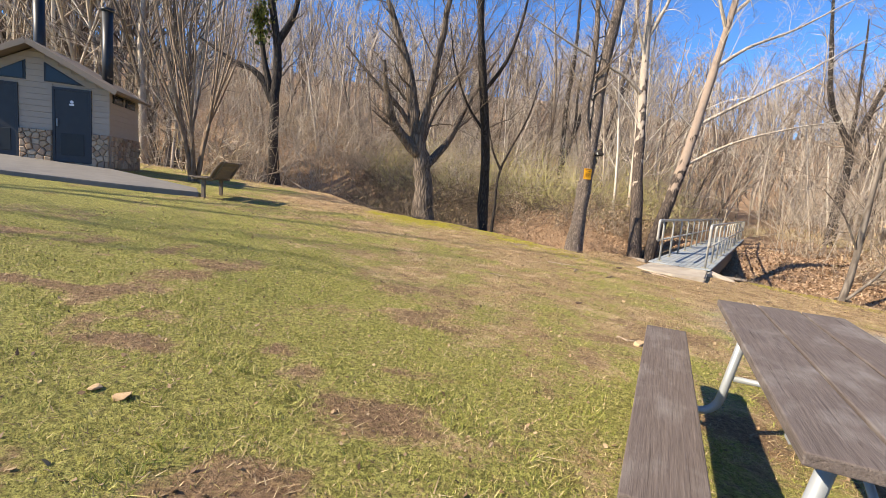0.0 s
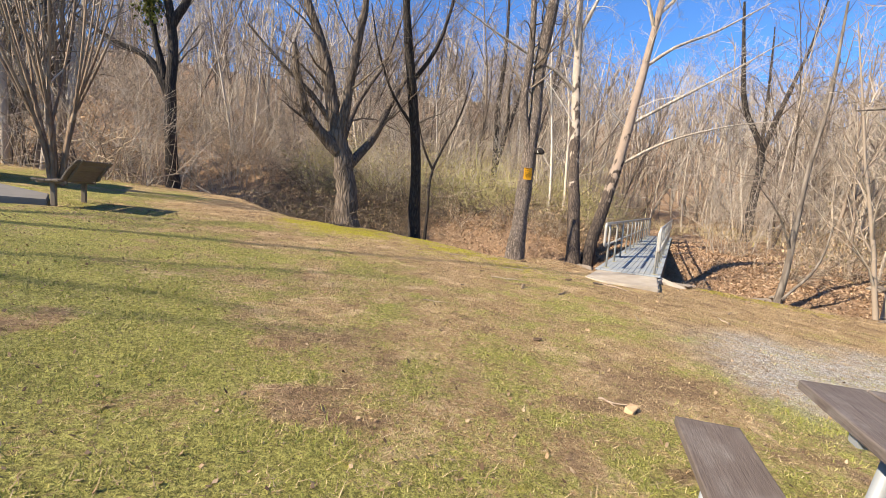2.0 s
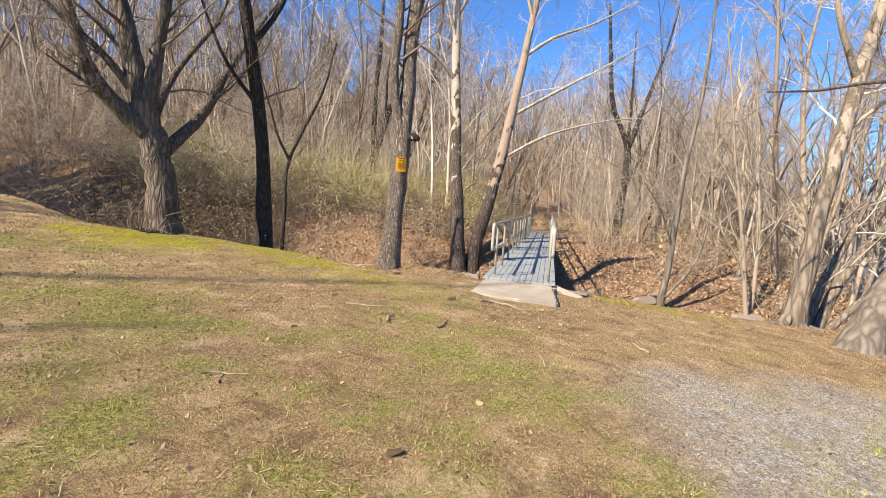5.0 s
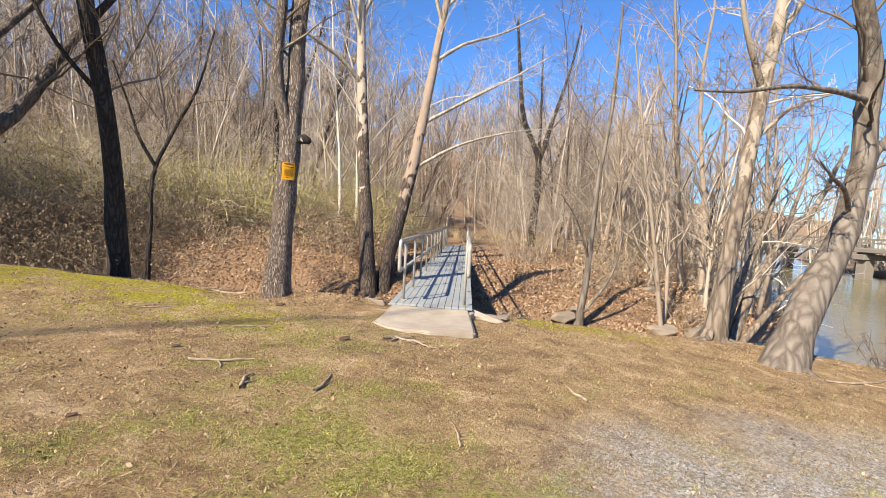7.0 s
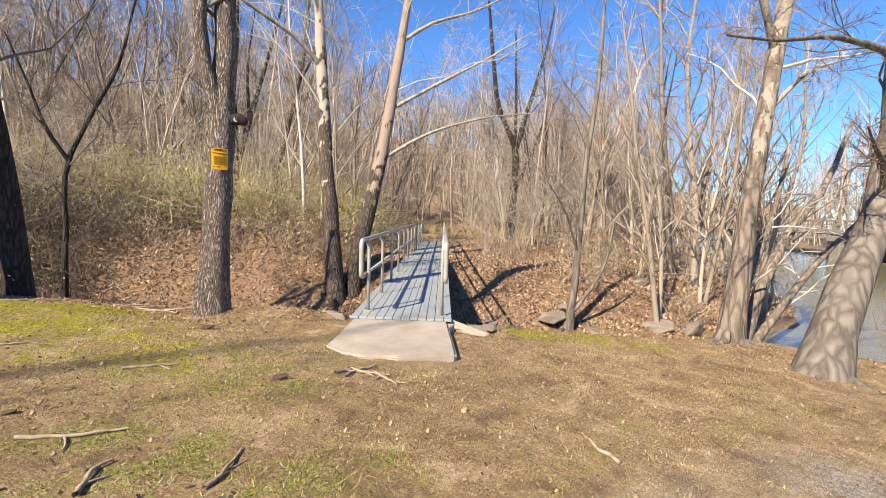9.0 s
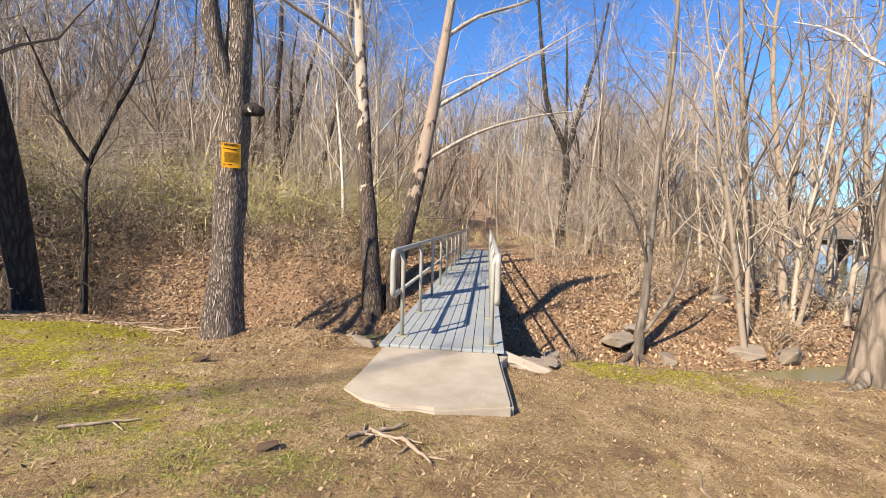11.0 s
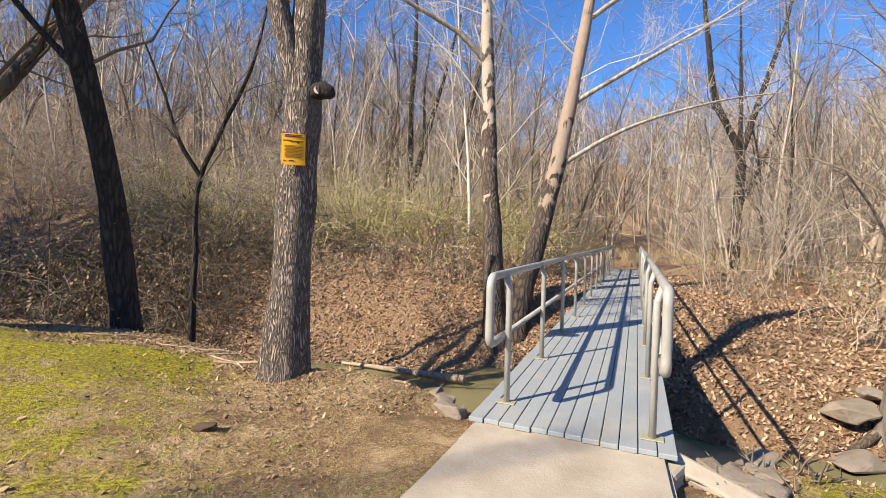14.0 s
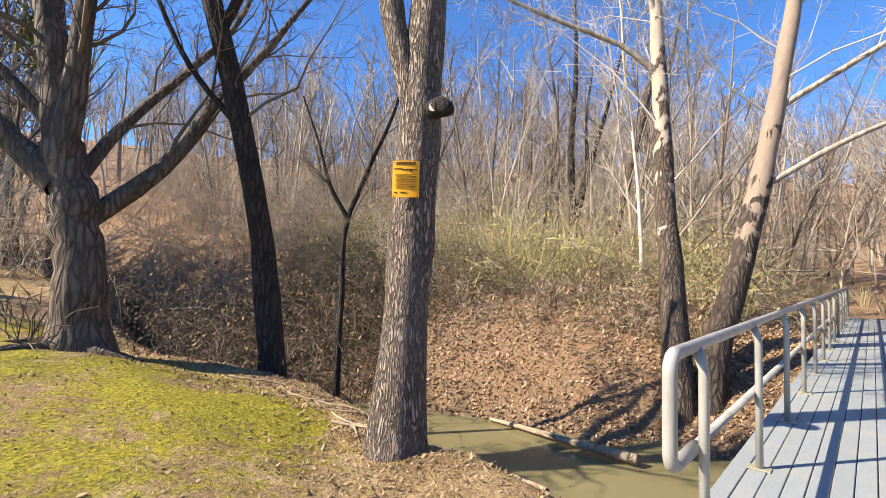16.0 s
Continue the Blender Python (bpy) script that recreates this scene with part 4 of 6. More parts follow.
# trees whose long shadows cross the lawn
def shade_tree(x, y, h, r, seed):
    rg = np.random.default_rng(seed)
    z = ground_z(x, y)
    fork = np.array((x + rg.normal(0, 0.2), y + rg.normal(0, 0.2), z + 0.22 * h))
    parts_ = [([(x, y, z), (x + 0.05, y, z + 0.1 * h), tuple(fork), (fork[0] + rg.normal(0, 0.5), fork[1] + rg.normal(0, 0.5), z + 0.6 * h), (fork[0] + rg.normal(0, 0.8), fork[1] + rg.normal(0, 0.8), z + h)], r, 0.05, 0.4, 0.6)]
    for k in range(7):
        a = k * 2.4 + rg.uniform(-0.4, 0.4)
        w, lift = rg.uniform(0.14, 0.26) * h, rg.uniform(0.45, 0.95)
        o = fork + np.array((0, 0, 0.06 * h * k * 0.6))
        parts_.append(([tuple(o), (o[0] + 0.4 * w * math.cos(a), o[1] + 0.4 * w * math.sin(a), o[2] + 0.14 * h), (o[0] + w * math.cos(a), o[1] + w * math.sin(a), min(o[2] + lift * 0.5 * h, z + h))], r * 0.4, 0.03, 0, 0.9))
    return tree("tree", "tall leafless lawn tree beside the walkway", (x, y, z), parts_, BARK_GREY, TWIG, seed, [(8, 0.36, 4, 4), (7, 0.5, 3, 3), (5, 0.55, 3, 1)], 10, 10, "lawn trees")


for x, y, h, r, seed in ((-24.0, 1.2, 24.0, 0.15, 21),):
    shade_tree(x, y, h, r, seed)


# ---- single shrubs ----
def shrub(label, x, y, h, stems, kids, spread, droop, material, seed):
    rg = np.random.default_rng(seed)
    root = empty("shrub", at(x, y, ground_z(x, y)))
    tagged(root, label, "shrub")
    v, q = bush(rg, h, stems, kids, spread, droop)
    part("stem_cluster", raw_mesh("stem_cluster", v, q, material), material, root)


shrub("bare suckering shrub at the foot of the big tree", -1.05, 15.55, 1.0, 13, 5, 0.7, 0.1, TWIG, 51)
shrub("low leafless shrub on the river bank", 12.9, 8.6, 0.9, 14, 4, 0.8, 0.1, TWIG, 52)
shrub("dry twiggy brush heap beside the slab", 7.7, 12.3, 0.4, 26, 5, 1.6, 0.4, TWIG, 53)
shrub("dry twiggy brush on the creek bank", 9.2, 15.6, 0.9, 26, 5, 1.0, 0.5, BRUSH, 55)

# ---- footbridge ----
galv = Mat("galvanised_paint", 0.38, 0.15)
gn = galv.noise(galv.coords((1, 1, 0.4)), 5, 5)
galv.color(galv.mix(galv.ramp(gn, (0.4, (0, 0, 0)), (0.75, (1, 1, 1))), (0.43, 0.41, 0.365), (0.26, 0.245, 0.21)))
galv.bump(galv.noise(galv.coords(), 70, 3), 0.15, 0.003)
GALV = galv.m
dk = Mat("deck_boards", 0.62)
dv = dk.coords((6, 0.6, 6))
dcol = dk.mix(dk.noise(dv, 9, 5), (0.225, 0.245, 0.255), (0.325, 0.345, 0.35))
dcol = dk.mix(dk.math('MULTIPLY', dk.rand(), 0.5), dcol, (0.24, 0.26, 0.265))
dcol = dk.mix(dk.ramp(dk.noise(dk.coords(), 1.7, 5), (0.5, (0, 0, 0)), (0.75, (0.6, 0.6, 0.6))), dcol, (0.40, 0.36, 0.28))
dk.color(dcol)
dk.bump(dk.noise(dv, 20, 4), 0.3, 0.004)
steel = Mat("dark_steel", 0.7, 0.3)
steel.color(steel.mix(steel.noise(steel.coords(), 4, 5), (0.05, 0.045, 0.04), (0.13, 0.10, 0.08)))
rivet = Mat("base_plate", 0.6, 0.4)
rivet.color((0.42, 0.38, 0.25))

DECK_Z = 0.26
BR_LEN, SPACING, POSTS = 19.4, 1.56, 13
bridge = empty("footbridge", Matrix(((BR_N[0], BR_E[0], 0, BR_O[0]), (BR_N[1], BR_E[1], 0, BR_O[1]), (0, 0, 1, DECK_Z), (0, 0, 0, 1))))
tagged(bridge, "narrow grey-decked footbridge with galvanised pipe railings", "footbridge")
W0, W1, BOARDS = -0.19, 1.26, 12
bw = (W1 - W0) / BOARDS
prng = random.Random(3)
for i in range(BOARDS):
    y = -0.42 - 0.035 * i / BOARDS + prng.uniform(-0.012, 0.012)
    end = BR_LEN
    cuts = [y, y + prng.choice((4.2, 4.9, 5.3)), 10.2 + prng.choice((-0.5, 0.1, 0.6)), 15.0 + prng.choice((-0.4, 0.3)), end]
    for a, b in zip(cuts, cuts[1:]):
        part("plank", block((bw - 0.007, b - a - 0.004, 0.036), at(W0 + bw * (i + 0.5), (a + b) / 2, -0.018 + prng.uniform(-0.0015, 0.0015)), 0.004), dk.m, bridge)
for x in (W0 + 0.06, 0.53, W1 - 0.06):
    part("beam", block((0.12, BR_LEN + 0.2, 0.34), at(x, BR_LEN / 2 - 0.15, -0.21)), steel.m, bridge)
for j in range(8):
    part("cross_beam", block((1.3, 0.08, 0.14), at(0.53, 0.6 + j * 2.6, -0.3)), steel.m, bridge)
for side, xo, yo in ((-1, 0.0, 0.0), (1, 1.11, -0.24)):
    zt, zm, ext = 1.08, 0.56, 0.40
    last = yo + SPACING * (POSTS - 1)
    out = side * 0.045
    x = xo + out
    part_pts = arc_path([(x, last + ext, zm), (x, last + ext, zt), (x, yo - ext, zt), (x, yo - ext, zm), (x, yo + 0.02, zm)], 0.09, 6)
    pipe("top_rail", part_pts, 0.033, GALV, bridge, 12)
    pipe("mid_rail", [(x, yo, zm), (x, last + ext, zm)], 0.025, GALV, bridge, 10)
    for k in range(POSTS):
        y = yo + SPACING * k
        post = pipe("post", [(xo, y, 0.0), (xo, y, zt - 0.12), (xo + out * 0.7, y, zt - 0.01)], 0.026, GALV, bridge, 10)
        part("base_plate", block((0.15, 0.10, 0.008), at(xo, y, 0.006), 0.002), rivet.m, post)

# ---- concrete approach slab and abutment stones ----
con = Mat("concrete", 0.9)
cv = con.coords()
con.color(con.mix(con.ramp(con.noise(cv, 3.0, 6, 0.65), (0.3, (0, 0, 0)), (0.75, (1, 1, 1))), (0.31, 0.255, 0.19), (0.44, 0.38, 0.30)))
con.bump(con.math('ADD', con.noise(cv, 60, 4), con.noise(cv, 4, 4)), 0.35, 0.008)


def slab(name, outline, z_top, depth, material, bevel=0.02):
    bm = bmesh.new()
    f = bm.faces.new([bm.verts.new((x, y, z_top(x, y) if callable(z_top) else z_top)) for x, y in outline])
    if f.normal.z < 0:
        f.normal_flip()
    f.normal_update()
    if f.normal.z < 0:
        bmesh.ops.reverse_faces(bm, faces=[f])
    r = bmesh.ops.extrude_face_region(bm, geom=[f])
    bmesh.ops.translate(bm, vec=(0, 0, -depth), verts=[e for e in r["geom"] if isinstance(e, bmesh.types.BMVert)])
    bmesh.ops.reverse_faces(bm, faces=list(bm.faces))
    bmesh.ops.recalc_face_normals(bm, faces=list(bm.faces))
    if bevel:
        es = [e for e in bm.edges if len(e.link_faces) == 2 and abs(e.link_faces[0].normal.dot(e.link_faces[1].normal)) < 0.5]
        bmesh.ops.bevel(bm, geom=es, offset=bevel, segments=2, affect='EDGES')
    return part(name, bm, material)


tagged(slab("approach_slab", [(4.78, 11.95), (4.86, 11.62), (5.03, 11.42), (5.22, 11.33), (5.34, 11.22), (5.62, 11.14), (5.98, 11.02), (6.2, 11.4), (6.50, 11.93), (6.72, 12.30), (5.65, 13.16), (5.4, 12.80), (5.05, 12.3)],
            lambda x, y: 0.223 - 0.012 * max(0, 12.4 - y), 0.42, con.m, 0.03), "worn tan concrete slab at the foot of the bridge", "slab", kind="structure")

rock_m = Mat("rock", 0.9)
rv = rock_m.coords()
rock_m.color(rock_m.mix(rock_m.noise(rv, 4, 6), rock_m.mix(rock_m.rand(), (0.27, 0.22, 0.165), (0.42, 0.36, 0.29)), (0.16, 0.12, 0.085)))
rock_m.bump(rock_m.noise(rv, 14, 6, 0.7), 0.6, 0.03)


def rock_mesh(seed, flat=0.6):
    """An angular block: the hull of a few points in a box, its edges worn."""
    r = random.Random(seed)
    bm = bmesh.new()
    for i in range(13):
        a, b = r.uniform(0, 2 * math.pi), r.uniform(-1, 1)
        k = r.uniform(0.4, 0.55)
        c = math.sqrt(1 - b * b)
        bm.verts.new((max(-0.42, min(0.42, k * c * math.cos(a) * 1.2)), max(-0.36, min(0.36, k * c * math.sin(a) * 1.2)), max(-0.35, min(0.35, k * b * 1.3)) * flat))
    bmesh.ops.convex_hull(bm, input=list(bm.verts))
    bmesh.ops.delete(bm, geom=[v for v in bm.verts if not v.link_faces], context='VERTS')
    bmesh.ops.bevel(bm, geom=list(bm.edges), offset=0.03, segments=1, affect='EDGES')
    bmesh.ops.triangulate(bm, faces=list(bm.faces))
    bmesh.ops.subdivide_edges(bm, edges=list(bm.edges), cuts=1)
    off = Vector((r.random() * 30, r.random() * 30, r.random() * 30))
    for v in bm.verts:
        v.co *= 1 + 0.10 * noise.noise(v.co * 5 + off)
    me = bpy.data.meshes.new("rock")
    bm.to_mesh(me)
    bm.free()
    me.materials.append(rock_m.m)
    return me


ROCKS = [rock_mesh(s, f) for s, f in ((1, 0.5), (2, 0.65), (3, 0.4), (4, 0.8), (5, 0.55))]


def rock(x, y, s, label, k=0, sx=1.0, rz=0.0, z=None, group=""):
    ob = new("rock", ROCKS[k % len(ROCKS)])
    zz = ground_z(x, y) + 0.10 * s if z is None else z
    ob.matrix_world = at(x, y, zz) @ pose(0, 0, 0, 0, 0, rz) @ Matrix.Diagonal((s * sx, s, s, 1))
    return tagged(ob, label, "rock", group)


# ---- picnic table ----
tw_ = Mat("weathered_wood", 0.85)
g1 = tw_.noise(tw_.coords((30, 1.1, 30)), 4, 8, 0.75, 0.6)
g2 = tw_.noise(tw_.coords((9, 0.8, 9)), 3, 6, 0.65, 0.8)
g3 = tw_.noise(tw_.coords((1, 0.6, 1)), 5, 6, 0.65)
crack = tw_.noise(tw_.coords((55, 0.9, 55)), 2.5, 4, 0.6, 0.5)
tcol = tw_.mix(tw_.ramp(g1, (0.34, (0, 0, 0)), (0.66, (1, 1, 1))), (0.065, 0.05, 0.042), (0.17, 0.135, 0.115))
tcol = tw_.mix(tw_.ramp(g2, (0.45, (0, 0, 0)), (0.7, (0.75, 0.75, 0.75))), tcol, (0.115, 0.09, 0.08))
tcol = tw_.mix(tw_.ramp(g3, (0.5, (0, 0, 0)), (0.72, (0.8, 0.8, 0.8))), tcol, (0.22, 0.195, 0.175))
tcol = tw_.mix(tw_.ramp(crack, (0.30, (0.9, 0.9, 0.9)), (0.37, (0, 0, 0))), tcol, (0.03, 0.022, 0.018))
tcol = tw_.mix(tw_.math('MULTIPLY', tw_.rand(), 0.25), tcol, (0.13, 0.095, 0.07))
tw_.color(tcol)
tw_.bump(tw_.math('ADD', g1, crack), 0.6, 0.005)
WOOD = tw_.m
E1, N1 = Vector((0.408, 0.913, 0)), Vector((0.913, -0.408, 0))
TZ = 1.02
tb = Vector((2.31, 4.15, 0))
table = empty("picnic_table", Matrix(((N1.x, E1.x, 0, tb.x), (N1.y, E1.y, 0, tb.y), (0, 0, 1, 0.28), (0, 0, 0, 1))))
tagged(table, "weathered grey plank picnic table on bent pale steel tubes", "picnic table")
LT = 2.40
for i in range(3):
    part("tabletop_plank", block((0.239, LT + (0.0, 0.012, -0.01)[i], 0.042), at(0.125 + i * 0.252, -LT / 2, TZ - 0.28 - 0.021), 0.006, 2), WOOD, table)
for sx in (-0.30, 1.055):
    part("seat_plank", block((0.28, LT + 0.06, 0.042), at(sx, -LT / 2 + 0.05, 0.44 - 0.021), 0.006, 2), WOOD, table)
tube_m = Mat("pale_steel_tube", 0.45, 0.2)
tube_m.color(tube_m.mix(tube_m.noise(tube_m.coords(), 6, 5), (0.33, 0.345, 0.35), (0.23, 0.235, 0.235)))
for y in (-0.42, -LT + 0.26):
    for s in (-1, 1):
        cx = 0.377
        pts2 = arc_path([(cx + s * 0.22, y, TZ - 0.28 - 0.05), (cx + s * 0.33, y, 0.035), (cx + s * 0.80, y, 0.035), (cx + s * 0.765, y, 0.395)], 0.13, 6)
        pipe("frame_tube", pts2, 0.027, tube_m.m, table, 10)
    pipe("cross_tube", [(0.12, y, 0.30), (0.64, y, 0.30)], 0.02, tube_m.m, table, 8)
    part("bearer", block((0.70, 0.06, 0.04), at(0.377, y, TZ - 0.28 - 0.063)), tube_m.m, table)
pipe("brace", [(0.377, -0.46, 0.3), (0.377, -LT / 2, 0.68)], 0.016, tube_m.m, table, 8)
pipe("brace", [(0.377, -LT + 0.30, 0.3), (0.377, -LT / 2, 0.68)], 0.016, tube_m.m, table, 8)


# ---- restroom building ----
sid = Mat("painted_siding", 0.75)
sv = sid.coords((1, 1, 4))
scol = sid.mix(sid.noise(sv, 3, 5), (0.34, 0.28, 0.222), (0.42, 0.35, 0.285))
sid.color(sid.mix(sid.math('MULTIPLY', sid.rand(), 0.35), scol, (0.36, 0.29, 0.22)))
sid.bump(sid.noise(sid.coords((2, 2, 20)), 6, 4), 0.2, 0.004)
stn = Mat("field_stone", 0.9)
stcol = stn.ramp(stn.rand(), (0.0, (0.32, 0.17, 0.09)), (0.25, (0.52, 0.36, 0.22)), (0.5, (0.60, 0.48, 0.34)), (0.75, (0.48, 0.29, 0.14)), (1.0, (0.25, 0.17, 0.12)))
stn.color(stn.mix(stn.noise(stn.coords(), 9, 5), stcol, (0.22, 0.18, 0.14)))
stn.bump(stn.noise(stn.coords(), 20, 5), 0.5, 0.015)
mort = Mat("mortar", 0.95)
mort.color(mort.mix(mort.noise(mort.coords(), 12, 4), (0.22, 0.165, 0.12), (0.36, 0.28, 0.21)))
navy = Mat("dark_door_paint", 0.45)
navy.color(navy.mix(navy.noise(navy.coords(), 3, 5), (0.022, 0.025, 0.032), (0.045, 0.048, 0.055)))
trimm = Mat("trim_paint", 0.7)
trimm.color(trimm.mix(trimm.noise(trimm.coords(), 4, 4), (0.30, 0.235, 0.175), (0.23, 0.18, 0.135)))
roofm = Mat("roof_shingle", 0.9)
roofm.color(roofm.mix(roofm.noise(roofm.coords(), 6, 5), (0.16, 0.12, 0.085), (0.25, 0.195, 0.145)))
roofm.bump(roofm.noise(roofm.coords(), 30, 4), 0.5, 0.01)
blackm = Mat("black_vent_pipe", 0.4)
blackm.color(blackm.mix(blackm.noise(blackm.coords(), 4, 4), (0.012, 0.014, 0.016), (0.03, 0.032, 0.035)))
glass_d = Mat("dark_glazing", 0.12)
glass_d.color((0.03, 0.035, 0.045))
whitem = Mat("white_sticker", 0.6)
whitem.color((0.75, 0.75, 0.78))

BZ = 1.52
building = empty("restroom_building", pose(-10.12, 14.72, BZ, 0, 0, 16))
tagged(building, "small tan-sided restroom hut with stone base and two vent pipes", "building")
BWD, BDP, EAVE, PEAK, BASE_H = 3.68, 2.2, 2.2, 3.15, 0.88
DOORS = ((0.52, 1.36), (2.32, 3.16))


def gable(y, t):
    bm = bmesh.new()
    f = bm.faces.new([bm.verts.new((x, y, z)) for x, z in ((-BWD, -0.4), (0, -0.4), (0, EAVE), (-BWD / 2, PEAK), (-BWD, EAVE))])
    r = bmesh.ops.extrude_face_region(bm, geom=[f])
    bmesh.ops.translate(bm, vec=(0, t, 0), verts=[e for e in r["geom"] if isinstance(e, bmesh.types.BMVert)])
    bmesh.ops.recalc_face_normals(bm, faces=list(bm.faces))
    return bm


part("front_wall", gable(0.02, 0.14), sid.m, building)
part("back_wall", gable(BDP - 0.16, 0.14), sid.m, building)
for x in (-0.09, -BWD + 0.09):
    part("side_wall", block((0.14, BDP - 0.34, EAVE + 0.35), at(x, BDP / 2, EAVE / 2 - 0.225)), sid.m, building)


def roof_z(x):
    return PEAK - (PEAK - EAVE) * abs(x + BWD / 2) / (BWD / 2)


# lapped siding boards
course = 0.165
for c in range(int((PEAK - BASE_H) / course) + 1):
    z0 = BASE_H + c * course
    zc = z0 + course / 2
    if z0 + course > PEAK - 0.06:
        continue
    half = BWD / 2 * min(1.0, (PEAK - z0 - course) / (PEAK - EAVE)) if z0 + course > EAVE else BWD / 2
    cuts = [(-BWD / 2 - half, -BWD / 2 + half)]
    if z0 < 2.08:
        cuts = [(-BWD, -DOORS[1][1] - 0.06), (-DOORS[1][0] + 0.06, -DOORS[0][1] - 0.06), (-DOORS[0][0] + 0.06, 0)]
    for a, b in cuts:
        if b - a > 0.05:
            part("siding_board", block((b - a, 0.022, course - 0.006), at((a + b) / 2, 0.002, zc) @ pose(0, 0, 0, 4, 0, 0), 0.003), sid.m, building)
    if z0 + course < EAVE + 0.05:
        part("siding_board", block((0.022, BDP, course - 0.006), at(-0.002, BDP / 2, zc) @ pose(0, 0, 0, 0, 4, 0), 0.003), sid.m, building)
# stone base
srng = random.Random(8)


def clip_cell(cell, o, n):
    """The part of a polygon behind the line through o with normal n."""
    out = []
    for p, r in zip(cell, cell[1:] + cell[:1]):
        s0 = (p[0] - o[0]) * n[0] + (p[1] - o[1]) * n[1]
        s1 = (r[0] - o[0]) * n[0] + (r[1] - o[1]) * n[1]
        if s0 <= 0:
            out.append(p)
        if (s0 < 0 < s1) or (s1 < 0 < s0):
            f = s0 / (s0 - s1)
            out.append((p[0] + (r[0] - p[0]) * f, p[1] + (r[1] - p[1]) * f))
    return out


def stone_panel(face, a, b):
    """Fitted stones over a stretch of wall, from a to b."""
    w = b - a
    m = at((a + b) / 2, -0.01, BASE_H / 2 - 0.15) if face == "front" else at(0.01, (a + b) / 2, BASE_H / 2 - 0.15)
    size = (w, 0.06, BASE_H + 0.3) if face == "front" else (0.06, w, BASE_H + 0.3)
    panel = part("stone_base", block(size, m), mort.m, building)
    pts = []
    for _ in range(900):
        c = (srng.uniform(a, b), srng.uniform(0, BASE_H))
        if all(math.hypot((c[0] - p[0]) * 0.8, c[1] - p[1]) > srng.uniform(0.10, 0.17) for p in pts):
            pts.append(c)
    for c in pts:
        cell = [(a, -0.1), (b, -0.1), (b, BASE_H), (a, BASE_H)]
        for p in pts:
            if p is c or math.hypot(c[0] - p[0], c[1] - p[1]) > 0.7:
                continue
            cell = clip_cell(cell, ((c[0] + p[0]) / 2, (c[1] + p[1]) / 2), (p[0] - c[0], p[1] - c[1]))
        if len(cell) < 3:
            continue
        mx, mz = sum(p[0] for p in cell) / len(cell), sum(p[1] for p in cell) / len(cell)
        d = srng.uniform(0.035, 0.07)
        me = bmesh.new()
        rings = []
        for k, yy in ((0.90, 0.0), (0.88, d * 0.7), (0.66, d)):
            rings.append([me.verts.new(((mx + (x - mx) * k, -0.038 - yy, mz + (z - mz) * k) if face == "front" else (0.038 + yy, mx + (x - mx) * k, mz + (z - mz) * k))) for x, z in cell])
        for r0, r1 in zip(rings, rings[1:]):
            for i in range(len(cell)):
                me.faces.new((r0[i], r0[(i + 1) % len(cell)], r1[(i + 1) % len(cell)], r1[i]))
        me.faces.new(rings[-1])
        me.faces.new(rings[0][::-1])
        bmesh.ops.recalc_face_normals(me, faces=list(me.faces))
        part("stone", me, stn.m, panel)


stone_panel("front", -0.44, 0.0)
stone_panel("front", -2.24, -1.44)
stone_panel("front", -BWD, -3.24)
stone_panel("side", 0.0, BDP)
for a, b in DOORS:
    door = part("door", block((b - a, 0.05, 2.05), at(-(a + b) / 2, -0.005, 1.025), 0.004), navy.m, building, "dark navy door")
    part("kick_panel", block((b - a - 0.25, 0.02, 0.62), at(-(a + b) / 2, -0.036, 0.52), 0.004), blackm.m, door)
    part("handle", block((0.03, 0.05, 0.22), at(-b + 0.06, -0.055, 1.12), 0.008), tube_m.m, door, "steel pull handle")
    for s in (a - 0.035, b + 0.035):
        part("door_frame", block((0.07, 0.07, 2.12), at(-s, -0.01, 1.06), 0.004), navy.m, door)
    part("head_frame", block((b - a + 0.14, 0.07, 0.07), at(-(a + b) / 2, -0.012, 2.085), 0.004), navy.m, door)
    bm = bmesh.new()
    bmesh.ops.create_circle(bm, cap_ends=True, radius=0.045, segments=14, matrix=at(-(a + b) / 2, -0.036, 1.74) @ pose(0, 0, 0, 90, 0, 0))
    part("symbol", bm, whitem.m, door, "white symbol")
    part("symbol_base", block((0.13, 0.004, 0.05), at(-(a + b) / 2 - 0.01, -0.036, 1.66)), whitem.m, door)
for s in (1, -1):
    # triangular lights in the gable
    cx = -BWD / 2
    tri = [(cx + s * 0.22, 2.24), (cx + s * 1.22, 2.22), (cx + s * 0.22, 2.78)]
    cen = (sum(p[0] for p in tri) / 3, sum(p[1] for p in tri) / 3)
    for nm, k, yy, mm in (("gable_window", 1.0, -0.02, blackm.m), ("pane", 0.82, -0.035, glass_d.m)):
        bm = bmesh.new()
        f = bm.faces.new([bm.verts.new((cen[0] + (x - cen[0]) * k, yy, cen[1] + (z - cen[1]) * k)) for x, z in tri])
        r = bmesh.ops.extrude_face_region(bm, geom=[f])
        bmesh.ops.translate(bm, vec=(0, 0.03, 0), verts=[e for e in r["geom"] if isinstance(e, bmesh.types.BMVert)])
        bmesh.ops.recalc_face_normals(bm, faces=list(bm.faces))
        part(nm, bm, mm, building)
for y in (0.55, 1.5):
    vent = part("side_window", block((0.05, 0.72, 0.26), at(0.02, y, 1.98), 0.005), blackm.m, building)
    part("pane", block((0.02, 0.6, 0.16), at(0.045, y, 1.98)), glass_d.m, vent)
